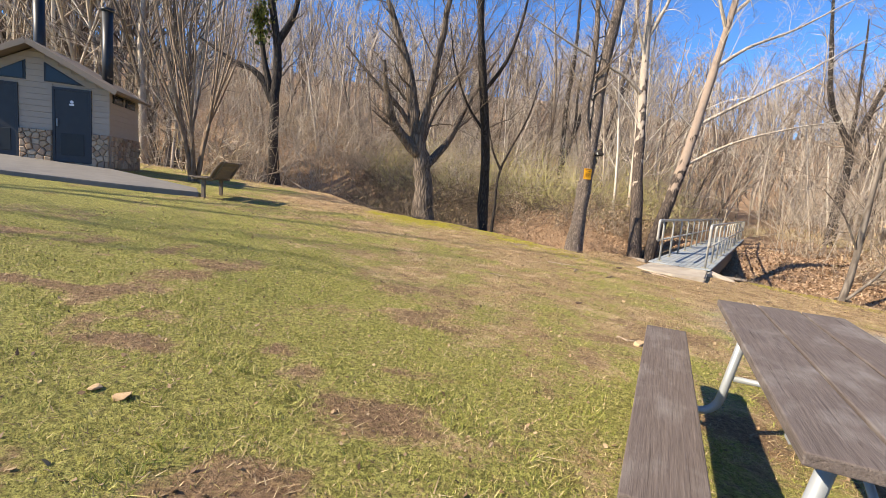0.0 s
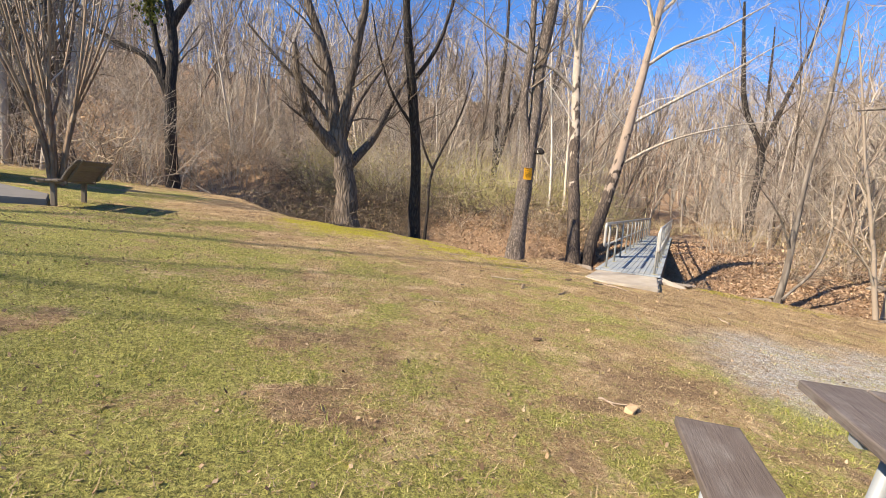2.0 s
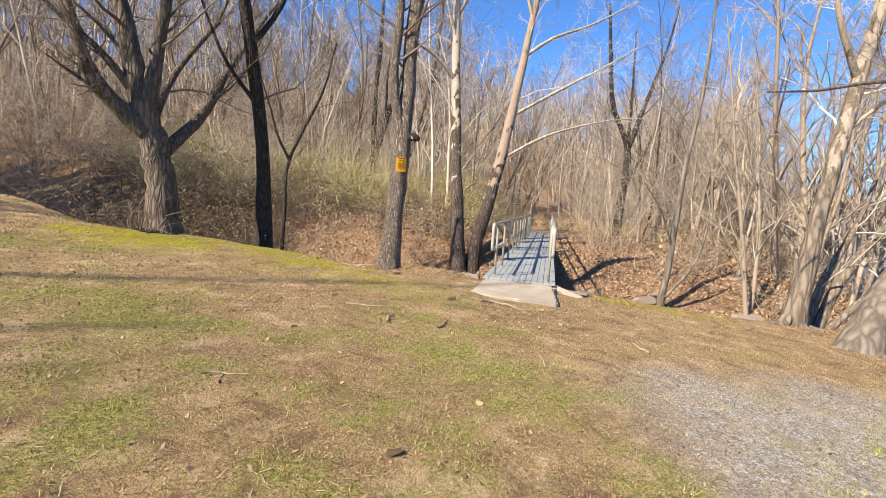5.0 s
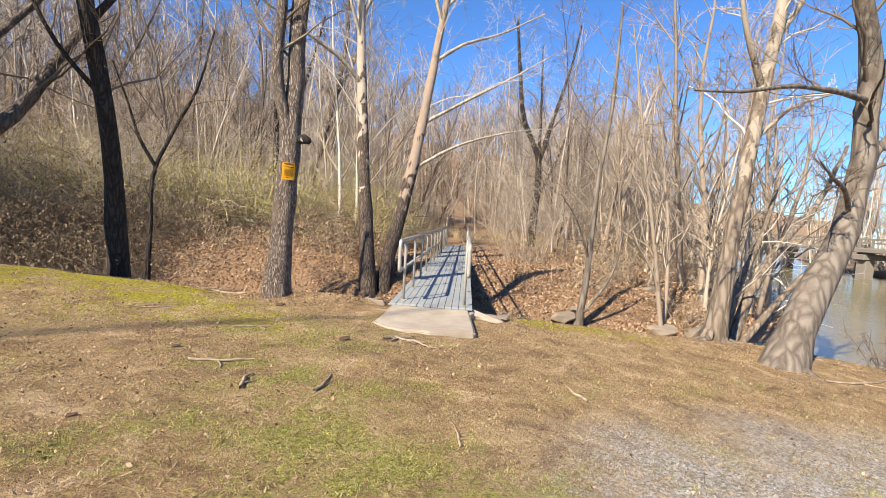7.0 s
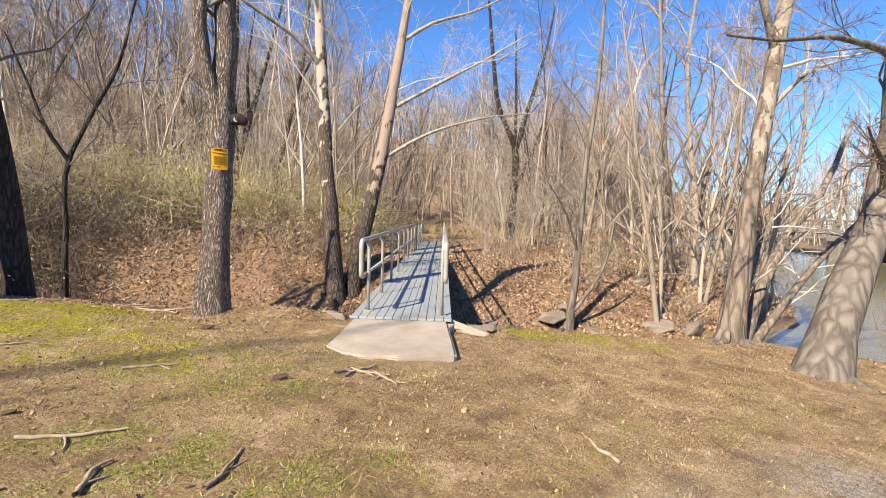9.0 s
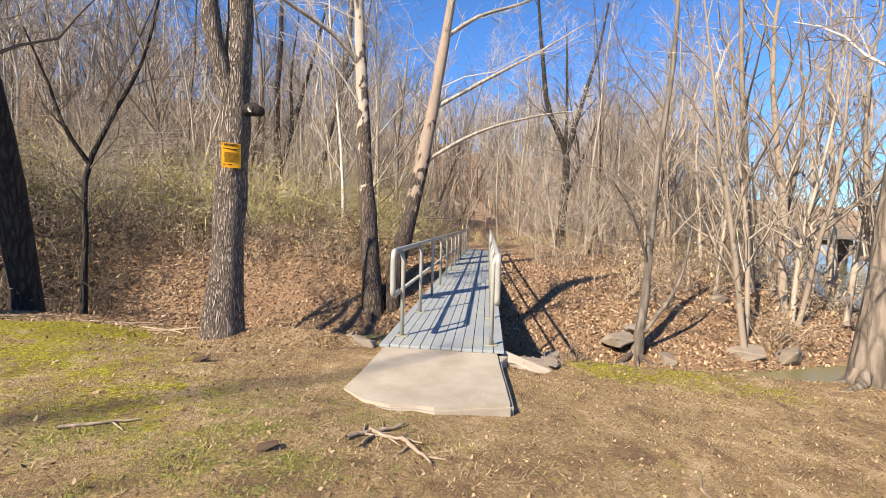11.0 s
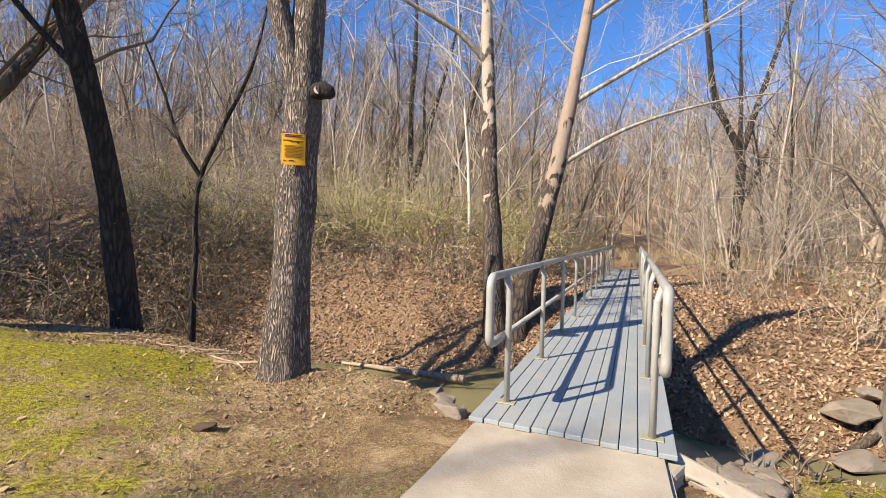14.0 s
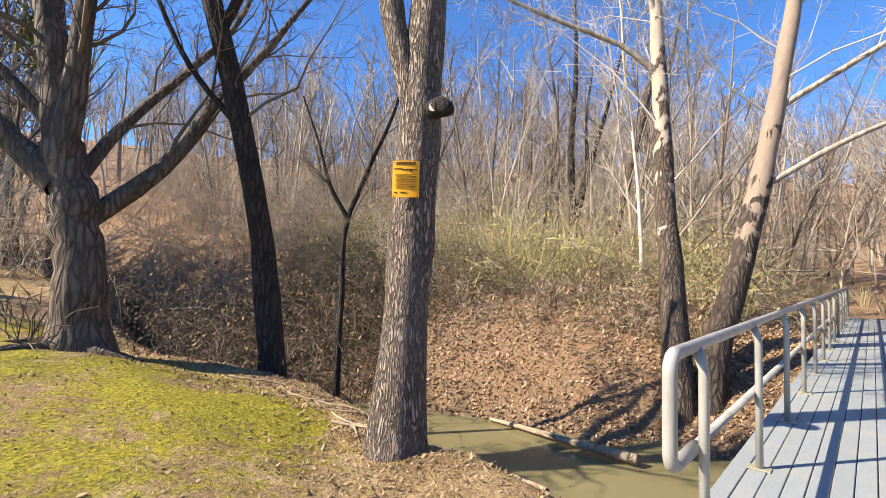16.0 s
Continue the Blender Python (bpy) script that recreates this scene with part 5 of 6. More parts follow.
for s in (1, -1):
    ang = math.degrees(math.atan2(PEAK - EAVE, BWD / 2))
    ln = (BWD / 2 + 0.34) / math.cos(radians(ang))
    mid_x = -BWD / 2 + s * (BWD / 2 + 0.34) / 2
    part("roof_slope", block((ln, BDP + 0.65, 0.09), at(mid_x, BDP / 2 - 0.10, PEAK + 0.10 - math.tan(radians(ang)) * (BWD / 2 + 0.34) / 2) @ pose(0, 0, 0, 0, s * ang, 0), 0.01), roofm.m, building)
    part("barge_board", block((ln, 0.03, 0.15), at(mid_x, -0.445, PEAK + 0.07 - math.tan(radians(ang)) * (BWD / 2 + 0.34) / 2) @ pose(0, 0, 0, 0, s * ang, 0), 0.004), trimm.m, building)
for x, y, zt in ((-0.42, 1.0, 4.72), (-2.2, 1.0, 5.3)):
    vp = pipe("vent_pipe", [(x, y, 1.6), (x, y, zt)], 0.145, blackm.m, building, 16, "tall black vent pipe")
    pipe("pipe_cap", [(x, y, zt - 0.06), (x, y, zt + 0.03)], 0.175, blackm.m, vp, 16)

# ---- walkway ----
walkm = Mat("walk_concrete", 0.85)
walkm.color(walkm.mix(walkm.noise(walkm.coords(), 3, 6), (0.115, 0.105, 0.093), (0.21, 0.192, 0.17)))
walkm.bump(walkm.noise(walkm.coords(), 60, 3), 0.25, 0.004)
lawn_plane = lambda x, y: 0.31 - 0.07 * (max(x, -16) - 1.4) + 0.026 * (y - 6)
tagged(slab("walkway", [(-5.95, 12.1), (-6.5, 13.0), (-8.3, 13.9), (-9.3, 14.3), (-10.1, 14.66), (-14.0, 13.6), (-13.5, 8.9), (-9.1, 10.5), (-7.3, 11.25)],
            lambda x, y: lawn_plane(x, y) + 0.10, 0.36, walkm.m, 0.015), "grey concrete walk and landing in front of the hut", "walkway", kind="structure")

# ---- park bench ----
bnm = Mat("bench_slat", 0.7)
bnm.color(bnm.mix(bnm.noise(bnm.coords((1, 8, 8)), 5, 5), (0.11, 0.085, 0.06), (0.21, 0.165, 0.12)))
bench = empty("park_bench", pose(-5.95, 12.7, ground_z(-5.95, 12.7) - 0.01, 0, 0, -84))
tagged(bench, "dark slatted park bench beside the walkway", "bench")
# the seat faces -y of the bench, its length lies along x
for i in range(4):
    part("seat_slat", block((1.45, 0.10, 0.035), at(0, -0.20 + i * 0.113, 0.47 - 0.012 * i * (i < 2) - 0.012 * (i > 1)), 0.006), bnm.m, bench)
for i in range(4):
    tilt = 24 + 6 * i
    part("back_slat", block((1.45, 0.03, 0.118), at(0, 0.26 + 0.05 * i + 0.006 * i * i, 0.53 + i * 0.10) @ pose(0, 0, 0, -tilt, 0, 0), 0.006), bnm.m, bench)
for x in (-0.55, 0.55):
    part("leg", block((0.085, 0.085, 0.48), at(x, 0.03, 0.21), 0.01), bnm.m, bench)
    part("bracket", block((0.06, 0.50, 0.05), at(x, 0.0, 0.425), 0.006), bnm.m, bench)
    part("back_post", block((0.05, 0.035, 0.50), at(x, 0.40, 0.68) @ pose(0, 0, 0, -31, 0, 0), 0.006), bnm.m, bench)

# ---- notice on the tree ----
orange = Mat("orange_notice", 0.45)
orange.color(orange.mix(orange.noise(orange.coords(), 8, 4), (0.90, 0.42, 0.012), (0.82, 0.36, 0.01)))
ink = Mat("black_ink", 0.6)
ink.color((0.06, 0.03, 0.01))
notice = empty("notice", pose(4.06, 14.425, 2.455, 0, 0, 6))
tagged(notice, "orange printed notice nailed to the furrowed tree", "sign")


def curved_sheet(w, h, y, cx=0.0, cz=0.0, n=10, bend=0.22, t=0.003):
    bm = bmesh.new()
    cols = []
    for i in range(n + 1):
        x = cx - w / 2 + w * i / n
        yy = y + bend * x * x / 0.23
        cols.append([bm.verts.new((x, yy, cz - h / 2)), bm.verts.new((x, yy, cz + h / 2)), bm.verts.new((x, yy + t, cz - h / 2)), bm.verts.new((x, yy + t, cz + h / 2))])
    for a, b in zip(cols, cols[1:]):
        bm.faces.new((a[0], b[0], b[1], a[1]))
        bm.faces.new((a[2], a[3], b[3], b[2]))
        bm.faces.new((a[1], b[1], b[3], a[3]))
        bm.faces.new((a[0], a[2], b[2], b[0]))
    bmesh.ops.recalc_face_normals(bm, faces=list(bm.faces))
    return bm


part("sheet", curved_sheet(0.225, 0.305, -0.012), orange.m, notice)
for z, w, h, cx in ((0.138, 0.16, 0.006, 0), (0.124, 0.17, 0.008, 0), (0.085, 0.07, 0.006, -0.065), (0.078, 0.13, 0.009, 0.03), (0.066, 0.018, 0.014, 0.045)):
    part("print_line", curved_sheet(w, h, -0.0165, cx, z, 6), ink.m, notice)
for i in range(9):
    part("print_line", curved_sheet(0.18 - 0.01 * (i % 3), 0.0022, -0.0165, 0.0, 0.035 - 0.014 * i, 6), ink.m, notice)
for cx, w in ((-0.085, 0.025), (-0.02, 0.05)):
    part("print_line", curved_sheet(w, 0.008, -0.0165, cx, -0.112, 4), ink.m, notice)
for x, z in ((-0.1, 0.14), (0.1, 0.14), (-0.1, -0.14), (0.1, -0.14)):
    part("nail", block((0.008, 0.006, 0.008), at(x, -0.012 + 0.0085, z)), steel.m, notice)
# sawn stub on the same trunk
stub = empty("branch_stub", at(4.29, 14.50, 3.06))
tagged(stub, "knotted sawn branch stub on the furrowed tree", "branch stub")
q = Quads()
q.tube([(-0.10, 0.06, -0.02), (-0.02, 0.0, 0.0), (0.05, -0.03, 0.01), (0.10, -0.06, -0.02), (0.13, -0.08, -0.05), (0.132, -0.082, -0.052)], (0.06, 0.085, 0.09, 0.07, 0.045, 0.002), 10)
part("knob", q.mesh("knob", BARK_DARK), BARK_DARK, stub)
bm = bmesh.new()
bmesh.ops.create_circle(bm, cap_ends=True, radius=0.038, segments=12, matrix=at(-0.01, -0.088, -0.01) @ pose(0, 0, 0, 90, 0, 0))
cutm = Mat("sawn_wood", 0.8)
cutm.color(cutm.mix(cutm.noise(cutm.coords(), 30, 4), (0.55, 0.50, 0.42), (0.68, 0.64, 0.56)))
part("sawn_face", bm, cutm.m, stub, "pale sawn face")

# ---- log, rocks, stones, sticks ----
logm = bark_material("bare_log", (0.26, 0.19, 0.13), (0.52, 0.42, 0.30), 8)
log = empty("fallen_log", at(5.65, 19.37, WATER_Z))
tagged(log, "pale barkless log lying in the creek", "log")
q = Quads()
lx, ly = 1.19, -0.87
q.tube([(-lx - 0.02, -ly, 0.04), (-lx, -ly, 0.05), (-0.45 * lx, -0.42 * ly, 0.09), (0.3 * lx, 0.36 * ly, 0.11), (lx, ly, 0.13), (lx + 0.02, ly, 0.13)], (0.008, 0.03, 0.045, 0.06, 0.085, 0.008), 10)
part("stem", q.mesh("stem", logm), logm, log)
for a, b in (((0.55 * lx, 0.6 * ly, 0.1), (0.55 * lx - 0.08, 0.6 * ly - 0.1, 0.42)), ((-0.6 * lx, -0.55 * ly, 0.08), (-0.6 * lx + 0.1, -0.55 * ly - 0.05, 0.3)), ((0.1 * lx, 0.1 * ly, 0.1), (0.1 * lx - 0.3, 0.1 * ly - 0.1, 0.2))):
    q = Quads()
    q.tube(curve([a, b], 3), (0.02, 0.016, 0.01, 0.004), 6)
    part("snag", q.mesh("snag", logm), logm, log)

for x, y, s, k, sx, rz, z in ((11.9, 15.2, 0.75, 0, 1.3, -20, -0.80), (12.75, 15.5, 0.6, 2, 1.2, 30, -0.72), (11.3, 14.6, 0.7, 2, 1.6, 10, -1.28), (12.75, 14.55, 0.5, 1, 1.2, 60, -1.18),
                              (14.6, 14.0, 0.9, 0, 1.4, -30, -1.1), (15.4, 13.5, 0.7, 3, 1.2, 15, -1.1), (16.8, 16.0, 0.6, 0, 1.5, 0, None), (13.9, 14.6, 0.4, 1, 1.1, 70, -1.1)):
    rock(x, y, s, "flat grey rock at the creek edge", k, sx, rz, z, "creek rocks")
for i, (x, y, s, z) in enumerate(((12.1, 10.3, 0.5, -0.5), (12.6, 10.7, 0.6, -0.75), (13.0, 10.2, 0.55, -0.9), (13.4, 9.6, 0.6, -1.0), (12.9, 9.2, 0.5, -0.75), (13.4, 8.7, 0.7, -1.05), (12.1, 9.3, 0.35, -0.35),
                                  (13.8, 8.2, 0.5, -1.1), (14.2, 9.2, 0.5, -1.25), (15.8, 10.1, 0.6, -1.3), (13.2, 8.0, 0.4, -0.9), (11.9, 10.9, 0.45, -0.75), (14.0, 10.6, 0.5, -1.2))):
    rock(x, y, s, "weathered brown boulder on the river bank", i, 1.25, 37 * i, z, "river bank boulders")
srng = random.Random(12)
for i in range(26):
    u, w, zz = srng.uniform(-0.35, 1.1), srng.uniform(1.2, 1.75), srng.uniform(-0.75, -0.12)
    p = BR_O + BR_E * u + BR_N * (w - zz * 0.35)
    zg = ground_z(p[0], p[1])
    rock(p[0], p[1], srng.uniform(0.14, 0.3), "broken abutment stone under the bridge end", i, 1.4, srng.uniform(0, 180), max(zg + 0.03, min(zz + 0.12, zg + 0.12)), "abutment stones")
for i in range(10):
    u, w = srng.uniform(-0.3, 0.7), srng.uniform(-0.75, -0.25)
    p = BR_O + BR_E * u + BR_N * w
    rock(p[0], p[1], srng.uniform(0.12, 0.26), "broken abutment stone under the bridge end", i + 2, 1.3, srng.uniform(0, 180), None, "abutment stones")
for m, size in ((pose(6.98, 12.20, -0.02, 18, -24, 35), (0.16, 0.60, 0.34)), (pose(6.62, 12.42, 0.06, 0, 0, 35), (0.30, 0.5, 0.26)), (pose(6.86, 12.62, -0.22, 0, 0, 35), (0.32, 0.6, 0.34))):
    b_ = empty("concrete_block", m)
    part("chunk", block(size, None, 0.03, 2), con.m, b_)
    tagged(b_, "tilted broken concrete block beside the slab", "concrete block", "abutment blocks")
tan_m = Mat("tan_stone", 0.9)
tan_m.color(tan_m.mix(tan_m.noise(tan_m.coords(), 8, 5), (0.58, 0.40, 0.22), (0.40, 0.26, 0.14)))
tan_m.bump(tan_m.noise(tan_m.coords(), 20, 5), 0.4, 0.02)
for x, y, s, k in ((2.37, 5.5, 0.12, 1), (-1.32, 3.02, 0.10, 0), (-1.49, 3.05, 0.08, 2), (2.95, 7.6, 0.06, 3), (5.2, 9.8, 0.07, 1), (3.0, 12.2, 0.06, 0), (2.6, 13.0, 0.05, 1)):
    ob = rock(x, y, s, "small tan stone lying in the grass", k, 1.2, 40 * k, None, "lawn stones")
    ob.data = ob.data.copy()
    ob.data.materials.clear()
    ob.data.materials.append(tan_m.m)
clodm = Mat("dark_clod", 0.95)
clodm.color(clodm.mix(clodm.noise(clodm.coords(), 20, 4), (0.05, 0.03, 0.02), (0.13, 0.085, 0.05)))
for x, y, s in ((3.70, 12.93, 0.14), (2.13, 7.0, 0.09), (4.05, 10.98, 0.13), (2.3, 10.9, 0.08), (1.7, 9.4, 0.06)):
    me = ROCKS[1].copy()
    me.materials.clear()
    me.materials.append(clodm.m)
    ob = new("clod", me)
    ob.matrix_world = at(x, y, ground_z(x, y) + 0.1 * s) @ Matrix.Diagonal((s * 1.3, s, s * 0.7, 1))
    tagged(ob, "dark clod of earth and bark on the lawn", "clod", "lawn clods")

stickm = bark_material("dry_stick", (0.22, 0.155, 0.10), (0.46, 0.355, 0.25), 9, depth=0.004)


def stick(x, y, length, r, ang, seed, label="dry fallen stick on the bare ground", fork=1):
    rg = np.random.default_rng(seed)
    root = empty("stick", at(x, y, ground_z(x, y)))
    tagged(root, label, "stick", "fallen sticks")
    p = wander(rg, (0, 0, 0), (math.cos(radians(ang)), math.sin(radians(ang)), 0), length, 7, 0.3, 0)
    zz = lie(p[:, 0] + x, p[:, 1] + y)[0] - ground_z(x, y)
    p[:, 2] = zz + r * 0.7 + np.abs(rg.normal(0, r * 0.4, len(p)))
    q = Quads()
    q.tube(p, np.linspace(r, r * 0.4, 8), 6)
    part("shaft", q.mesh("shaft", stickm), stickm, root)
    for f in range(fork):
        i = int(rg.integers(2, 6))
        d = p[i + 1] - p[i]
        d = np.array((d[0] * 0.6 - d[1] * 0.8 * (1 if f % 2 else -1), d[1] * 0.6 + d[0] * 0.8 * (1 if f % 2 else -1), 0.02))
        b = wander(rg, p[i], d, length * 0.35, 4, 0.25, 0)
        b[:, 2] = lie(b[:, 0] + x, b[:, 1] + y)[0] - ground_z(x, y) + r * 0.6
        q = Quads()
        q.tube(b, np.linspace(r * 0.6, r * 0.2, 5), 5)
        part("side_twig", q.mesh("side_twig", stickm), stickm, root)


for a in ((3.3, 9.5, 0.45, 0.014, 30, 1), (5.7, 8.7, 0.5, 0.018, 100, 3), (2.75, 9.7, 0.35, 0.018, 75, 4), (2.4, 10.5, 0.6, 0.016, -10, 5),
          (2.2, 5.68, 0.22, 0.012, -5, 8), (6.0, 13.35, 0.4, 0.02, 120, 9),
          (2.9, 11.6, 0.5, 0.014, 10, 10), (1.9, 12.6, 0.4, 0.012, -20, 11), (2.7, 15.9, 1.2, 0.016, -25, 12), (3.0, 15.6, 1.0, 0.014, -40, 13), (5.2, 14.0, 0.5, 0.02, 110, 14),
          (2.2, 16.1, 0.9, 0.014, -30, 31), (3.1, 15.35, 0.8, 0.018, -25, 32), (3.35, 15.3, 0.6, 0.012, -60, 33), (2.9, 15.7, 0.7, 0.012, 10, 34), (1.3, 16.3, 0.8, 0.014, -10, 35), (10.3, 8.5, 1.6, 0.02, -10, 15), (4.0, 8.3, 0.4, 0.012, 60, 16), (1.0, 8.2, 0.35, 0.01, 20, 17), (6.4, 9.6, 0.4, 0.012, 45, 18)):
    stick(*a)
for a in ((4.55, 10.95, 0.55, 0.02, 15, 21), (4.75, 11.05, 0.5, 0.018, -50, 22), (4.9, 10.85, 0.45, 0.02, -80, 23), (4.6, 10.8, 0.5, 0.014, 60, 24)):
    stick(*a, "pale exposed root in the dirt by the slab", 2)

# ---- road bridge across the river ----
rb = Mat("old_concrete", 0.9)
rb.color(rb.mix(rb.noise(rb.coords(), 0.7, 5), (0.15, 0.13, 0.11), (0.24, 0.215, 0.185)))
road_bridge = empty("road_bridge", pose(54, 14, 0, 0, 0, math.degrees(math.atan2(46, 21))))
tagged(road_bridge, "low concrete road bridge on piers beyond the river", "bridge")
part("deck", block((130, 6, 0.4), at(10, 0, 1.2), 0.05), rb.m, road_bridge)
for y in (-2.9, 2.9):
    for z in (1.85, 2.2):
        part("railing", block((130, 0.12, 0.12), at(10, y, z)), rb.m, road_bridge)
    for i in range(33):
        part("railing_post", block((0.16, 0.16, 0.85), at(-52 + i * 4, y, 1.85)), rb.m, road_bridge)
for i in range(9):
    for y in (-2.2, 2.2):
        part("pier", block((0.9, 0.9, 4.4), at(-44 + i * 13, y, -1.2), 0.05), rb.m, road_bridge)
    part("pier_cap", block((1.1, 6.0, 0.5), at(-44 + i * 13, 0, 0.6), 0.05), rb.m, road_bridge)

# ---- small scattered stuff ----
def flecks(name, label, category, px, py, pz, size, material, rng, lift=0.012, curl=0.35, aspect=0.6):
    """Small bent leaves lying at all angles."""
    n = len(px)
    a = rng.uniform(0, 2 * np.pi, n)
    s = size * rng.uniform(0.6, 1.3, n)
    base = np.array(((-1, 0), (0, -aspect), (1, 0), (0, aspect)))
    tx, ty = rng.normal(0, curl, n), rng.normal(0, curl, n)
    v = np.empty((n, 4, 3))
    for k, (bx, by) in enumerate(base):
        x = (bx * np.cos(a) - by * np.sin(a)) * s * 0.5
        y = (bx * np.sin(a) + by * np.cos(a)) * s * 0.5
        v[:, k, 0], v[:, k, 1] = px + x, py + y
        v[:, k, 2] = pz + lift + x * tx + y * ty + (0.22 * s if k in (0, 2) else 0) * rng.uniform(0, 1, n)
    q = np.arange(n * 4).reshape(n, 4)
    return tagged(part(name, raw_mesh(name, v.reshape(-1, 3), q, material, False), material), label, category, kind="stuff")


def leaf_material(name, *cols):
    m = Mat(name, 0.75)
    m.color(m.ramp(m.island(), *[(i / (len(cols) - 1), c) for i, c in enumerate(cols)]))
    return m.m


DEAD = leaf_material("dead_leaves", (0.10, 0.056, 0.032), (0.34, 0.215, 0.125), (0.46, 0.31, 0.19), (0.22, 0.125, 0.068), (0.54, 0.39, 0.25), (0.13, 0.07, 0.04))
DEADNEAR = leaf_material("lawn_leaves", (0.07, 0.04, 0.022), (0.26, 0.155, 0.08), (0.36, 0.25, 0.14), (0.12, 0.07, 0.036), (0.44, 0.32, 0.19), (0.09, 0.05, 0.028))
BLADE = leaf_material("grass_blades", (0.07, 0.10, 0.014), (0.22, 0.235, 0.035), (0.33, 0.31, 0.06), (0.13, 0.16, 0.02), (0.42, 0.36, 0.11), (0.17, 0.20, 0.028), (0.56, 0.45, 0.20), (0.24, 0.25, 0.04))
IVY = leaf_material("ivy_leaves", (0.035, 0.055, 0.012), (0.11, 0.12, 0.02), (0.2, 0.19, 0.04))

rng = np.random.default_rng(9)
px, py = rng.uniform(-7, 24, 200000), rng.uniform(13, 33, 200000)
pz, d1, d2, d3 = lie(px, py)
keep = (d2 > -0.25) & (d2 < 11) & (rng.random(len(px)) < np.where(d2 < 6.5, 1.0, 0.3))
flecks("leaf_litter", "thick brown fallen leaves on the creek bank", "leaves", px[keep], py[keep], pz[keep], 0.078, DEAD, rng, 0.018, 0.6)
px, py = rng.uniform(-6, 13, 130000), rng.uniform(1, 17, 130000)
pz, d1, d2, d3 = lie(px, py)
dens = 0.16 + 0.5 * sstep(py, 7, 12) + 0.9 * sstep(-np.abs(d1 - 0.2), -1.4, -0.2) + 0.6 * ((px > 6.6) & (px < 8.2) & (py > 11))
moss_here = zone_masks(px, py, d1, d2)[1]
keep = (d1 > -1.2) & (rng.random(len(px)) < dens * 0.40 * (1 - 0.85 * moss_here)) & ~((px > 4.6) & (px < 6.8) & (py > 10.9) & (py < 13.2))
flecks("fallen_leaves", "scattered dry leaves and bark bits on the lawn", "leaves", px[keep], py[keep], pz[keep], 0.033, DEADNEAR, rng, 0.006, 0.5)


def blades(name, label, px, py, pz, h, width, material, rng, lean=0.7):
    n = len(px)
    a = rng.uniform(0, 2 * np.pi, n)
    b = rng.uniform(0, 2 * np.pi, n)
    l = np.abs(rng.normal(0, lean, n)) * h
    dx, dy = np.cos(a) * width / 2, np.sin(a) * width / 2
    v = np.empty((n, 4, 3))
    v[:, 0] = np.stack((px - dx, py - dy, pz - 0.01), -1)
    v[:, 1] = np.stack((px + dx, py + dy, pz - 0.01), -1)
    v[:, 2] = np.stack((px + dx * 0.25 + np.cos(b) * l, py + dy * 0.25 + np.sin(b) * l, pz + h), -1)
    v[:, 3] = np.stack((px - dx * 0.25 + np.cos(b) * l, py - dy * 0.25 + np.sin(b) * l, pz + h), -1)
    return tagged(part(name, raw_mesh(name, v.reshape(-1, 3), np.arange(n * 4).reshape(n, 4), material, False), material), label, "grass", kind="stuff")


n = 1350000
px, py = rng.uniform(-7.5, 9, n), rng.uniform(0.6, 15, n)
off = np.abs((px - 0.33) * 0.906 - (py - 0.74) * 0.424)
pz, d1, d2, d3 = lie(px, py)
green, mossy = zone_masks(px, py, d1, d2)[:2]
clump = sstep(0.6 * vnoise(px, py, 0.13, 31) + 0.35 * vnoise(px, py, 0.4, 32) + 0.9 * (green - 0.5), -0.5, 0.85)
prob = (0.12 + 0.88 * clump) * np.clip(1.15 - 0.13 * off, 0.12, 1) * sstep(d1, 0.1, 0.8) * (0.28 + 0.72 * green) * (1 - 0.7 * mossy)
keep = (rng.random(n) < prob * 0.85) & ~((px > 4.6) & (px < 6.8) & (py > 10.9) & (py < 13.2)) & ~((px < -5) & (py > 7 + 0))
px, py, pz, clump = px[keep], py[keep], pz[keep], clump[keep]
blades("grass", "short patchy green and straw winter grass", px, py, pz, rng.uniform(0.005, 0.017, len(px)) * (0.5 + 1.0 * clump + 1.3 * sstep(vnoise(px, py, 0.22, 33) + 0.4 * vnoise(px, py, 0.08, 34), 0.3, 0.8)), rng.uniform(0.004, 0.008, len(px)), BLADE, rng, 1.7)

# dry stalks lying on the bare ground
n = 260000
px, py = rng.uniform(-6, 12, n), rng.uniform(1, 16, n)
pz, d1, d2, d3 = lie(px, py)
off = np.abs((px - 0.33) * 0.906 - (py - 0.74) * 0.424)
gr = np.maximum(zone_masks(px, py, d1, d2)[2], 1.25 * zone_masks(px, py, d1, d2)[1])
prob = (1 - 0.7 * gr) * np.clip(1.05 - 0.11 * off, 0.1, 1) * sstep(d1, -0.2, 0.4) * (0.25 + 0.75 * sstep(0.5 * vnoise(px, py, 0.7, 41) + 0.5 * vnoise(px, py, 0.2, 42), -0.3, 0.3))
keep = (rng.random(n) < prob) & ~((px > 4.6) & (px < 6.8) & (py > 10.9) & (py < 13.2)) & ~((px < -4.6) & (py > 7))
px, py, pz = px[keep], py[keep], pz[keep]
STALK = leaf_material("dry_stalks", (0.10, 0.06, 0.03), (0.50, 0.37, 0.20), (0.56, 0.43, 0.24), (0.20, 0.125, 0.065), (0.44, 0.31, 0.16), (0.14, 0.085, 0.045))
blades("dry_stalks", "dry straw and grass stalks strewn over bare soil", px, py, pz + 0.008, rng.uniform(0.004, 0.014, len(px)), rng.uniform(0.003, 0.008, len(px)), STALK, rng, 5.0)

# bits of leaf and bark matted along the bank
n = 90000
px, py = rng.uniform(-3, 11, n), rng.uniform(9, 17, n)
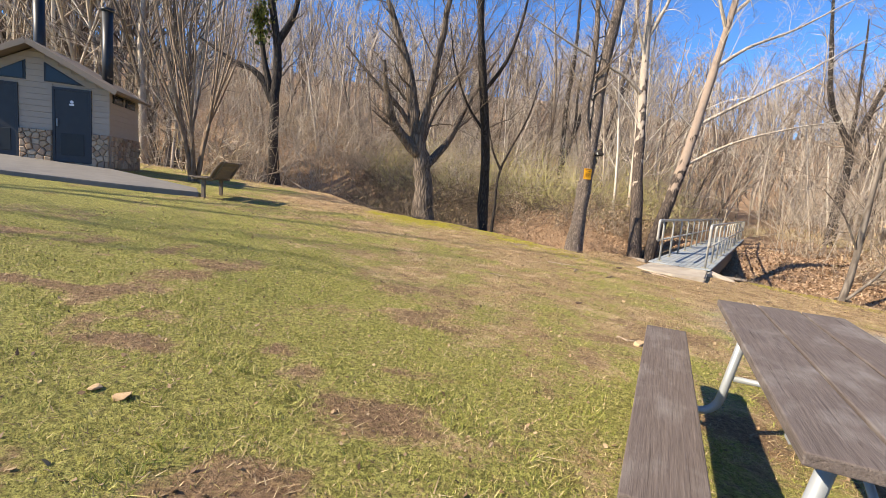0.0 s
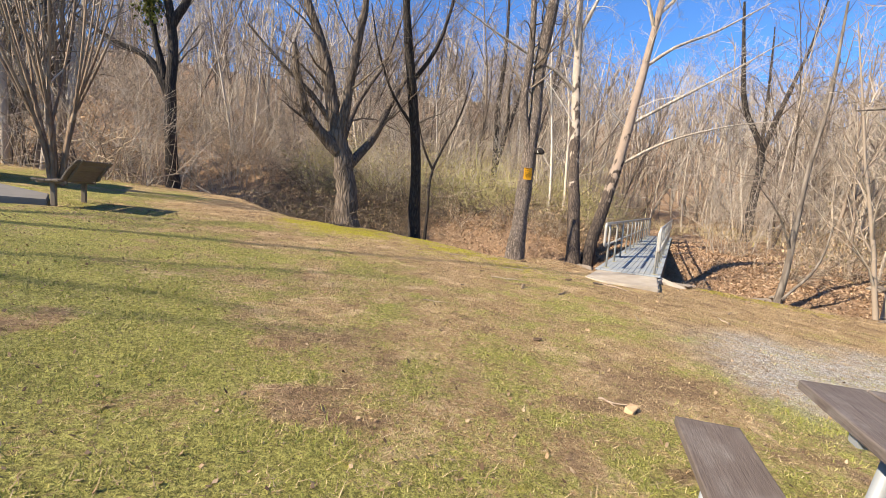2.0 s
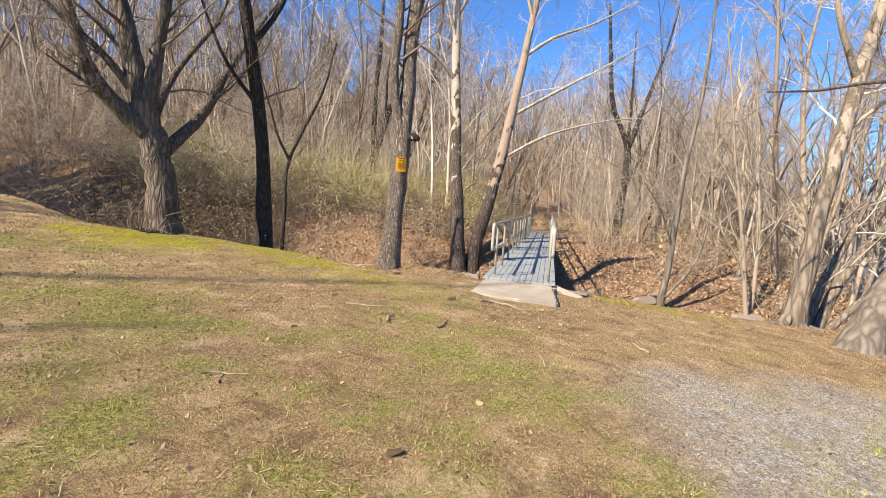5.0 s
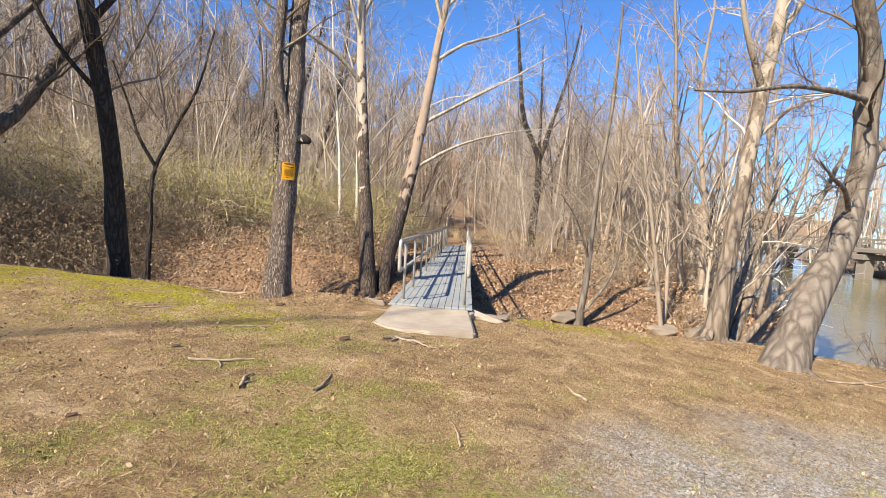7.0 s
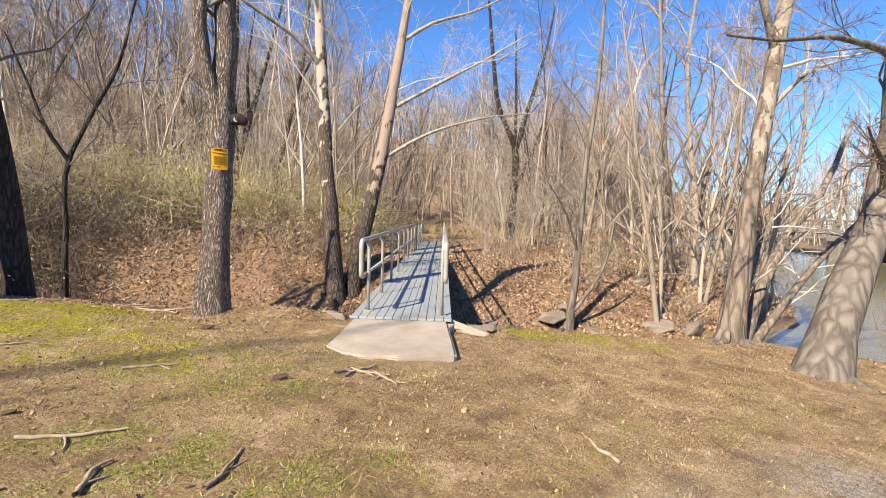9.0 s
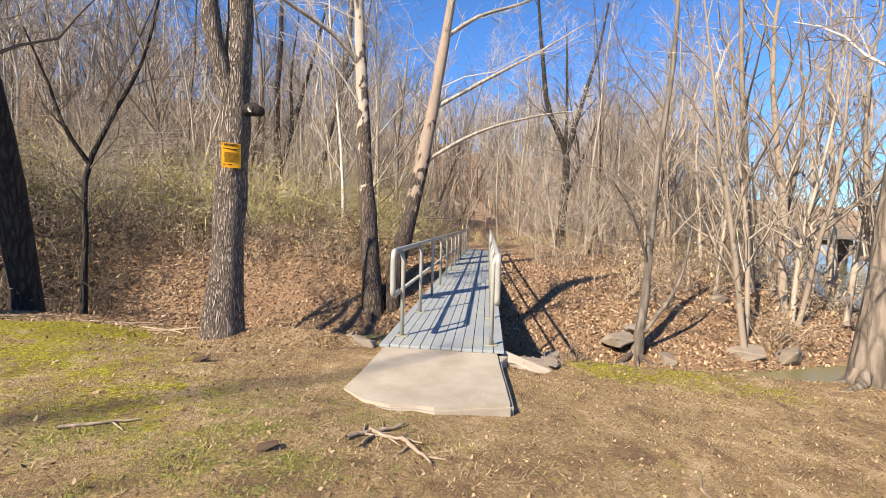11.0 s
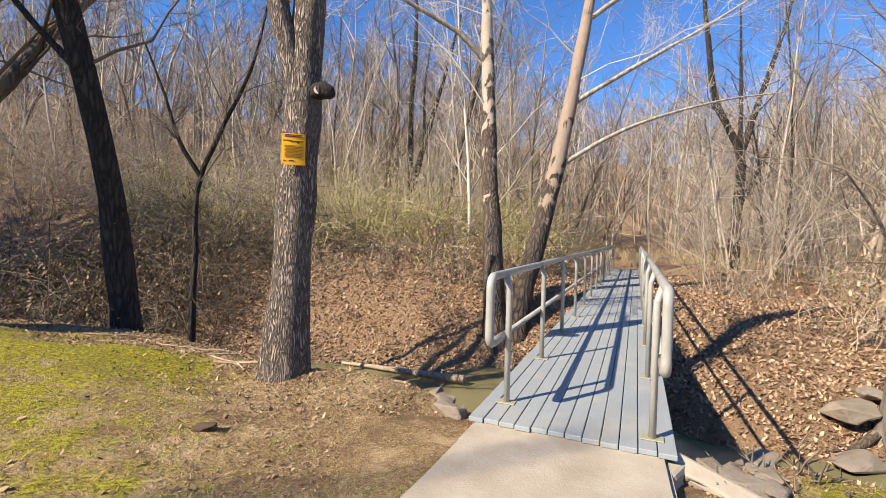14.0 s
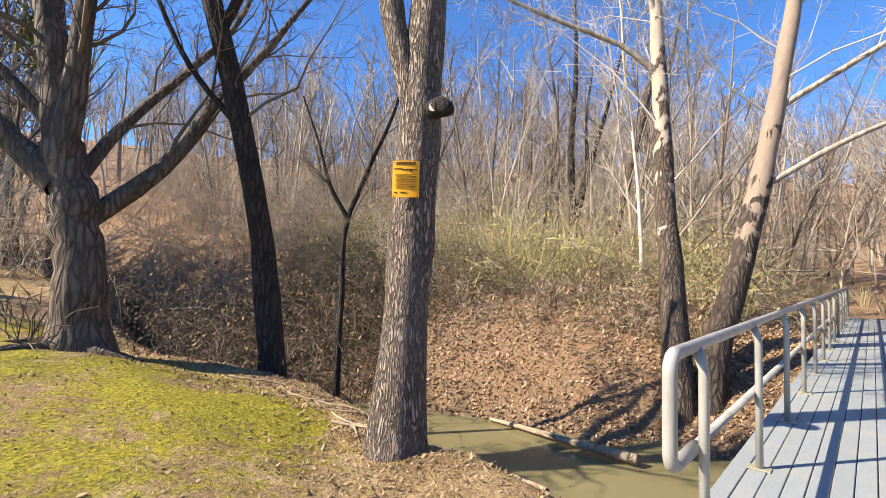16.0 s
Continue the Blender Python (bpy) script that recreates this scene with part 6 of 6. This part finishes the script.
pz, d1, d2, d3 = lie(px, py)
prob = sstep(d1, -0.9, 0.1) * (0.15 + 0.85 * sstep(-d1, -4.2, -0.6)) * (0.3 + 0.7 * sstep(vnoise(px, py, 0.5, 51) + 0.5 * vnoise(px, py, 0.17, 52), -0.4, 0.5))
keep = (rng.random(n) < prob * (1 - 0.75 * zone_masks(px, py, d1, d2)[1])) & ~((px > 4.6) & (px < 6.8) & (py > 10.9) & (py < 13.2))
flecks("leaf_crumbs", "matted brown leaf and bark crumbs on the bank", "leaves", px[keep], py[keep], pz[keep], 0.021, DEADNEAR, rng, 0.003, 0.25, 0.7)

# brown leaf and bark debris that has slid down to the water's edge
n = 17000
px, py = rng.uniform(-2.5, 5.2, n), rng.uniform(13.2, 18.5, n)
pz, d1, d2, d3 = lie(px, py)
keep = rng.random(n) < (1 - 0.7 * sstep(px, 3.6, 4.6)) * sstep(d1, -1.2, -0.3) * sstep(-d1, -1.5, -0.5) * (0.4 + 0.6 * sstep(vnoise(px, py, 0.6, 71), -0.4, 0.3))
flecks("bank_debris", "red-brown leaf and bark debris on the creek's edge", "leaves", px[keep], py[keep], pz[keep], 0.05, DEADNEAR, rng, 0.008, 0.5, 0.45)

BUDS = leaf_material("olive_buds", (0.36, 0.32, 0.09), (0.52, 0.46, 0.17), (0.28, 0.25, 0.07), (0.60, 0.50, 0.24))
pts = np.concatenate([np.array(s_[:3]) + rng.normal(0, 1, (480, 3)) * np.array((0.85, 0.85, 0.75)) * s_[3] + np.array((0, 0, 1.5 * s_[3])) for s_ in olive_sites])
flecks("olive_buds", "tiny olive-green spring buds on the shrubs", "leaves", pts[:, 0], pts[:, 1], pts[:, 2], 0.055, BUDS, rng, 0.0, 0.9, 0.5)

CLING = leaf_material("clinging_leaves", (0.16, 0.095, 0.05), (0.40, 0.27, 0.15), (0.27, 0.18, 0.095), (0.50, 0.36, 0.21), (0.10, 0.065, 0.035), (0.33, 0.28, 0.11))
near_brush = [b_ for b_ in bush_sites if b_[1] < 45 and b_[0] < 40]
pts = np.concatenate([np.array(s_[:3]) + rng.normal(0, 1, (130, 3)) * np.array((0.8, 0.8, 0.6)) * s_[3] + np.array((0, 0, 1.1 * s_[3])) for s_ in near_brush])
flecks("clinging_leaves", "dead brown leaves still clinging in the thicket", "leaves", pts[:, 0], pts[:, 1], pts[:, 2], 0.075, CLING, rng, 0.0, 0.9, 0.5)
# dead leaves darkened in colour to deepen the thicket's shade
CLINGSHADE = leaf_material("shaded_clinging_leaves", (0.07, 0.045, 0.026), (0.20, 0.13, 0.07), (0.30, 0.20, 0.11), (0.12, 0.11, 0.035), (0.045, 0.03, 0.018))
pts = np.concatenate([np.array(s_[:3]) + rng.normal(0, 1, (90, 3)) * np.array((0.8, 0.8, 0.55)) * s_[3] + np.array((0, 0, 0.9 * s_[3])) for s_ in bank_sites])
flecks("bramble_leaves", "dead leaves caught in the creekside thicket, coloured dark for shade", "leaves", pts[:, 0], pts[:, 1], pts[:, 2], 0.06, CLINGSHADE, rng, 0.0, 0.9, 0.5)

c = np.array((-8.75, 21.8, 8.3))
pts = rng.normal(0, 1, (900, 3)) * np.array((0.24, 0.24, 0.55)) + c
flecks("ivy", "evergreen ivy clump high in the tall tree", "ivy", pts[:, 0], pts[:, 1], pts[:, 2], 0.11, IVY, rng, 0.0, 0.9, 0.8)
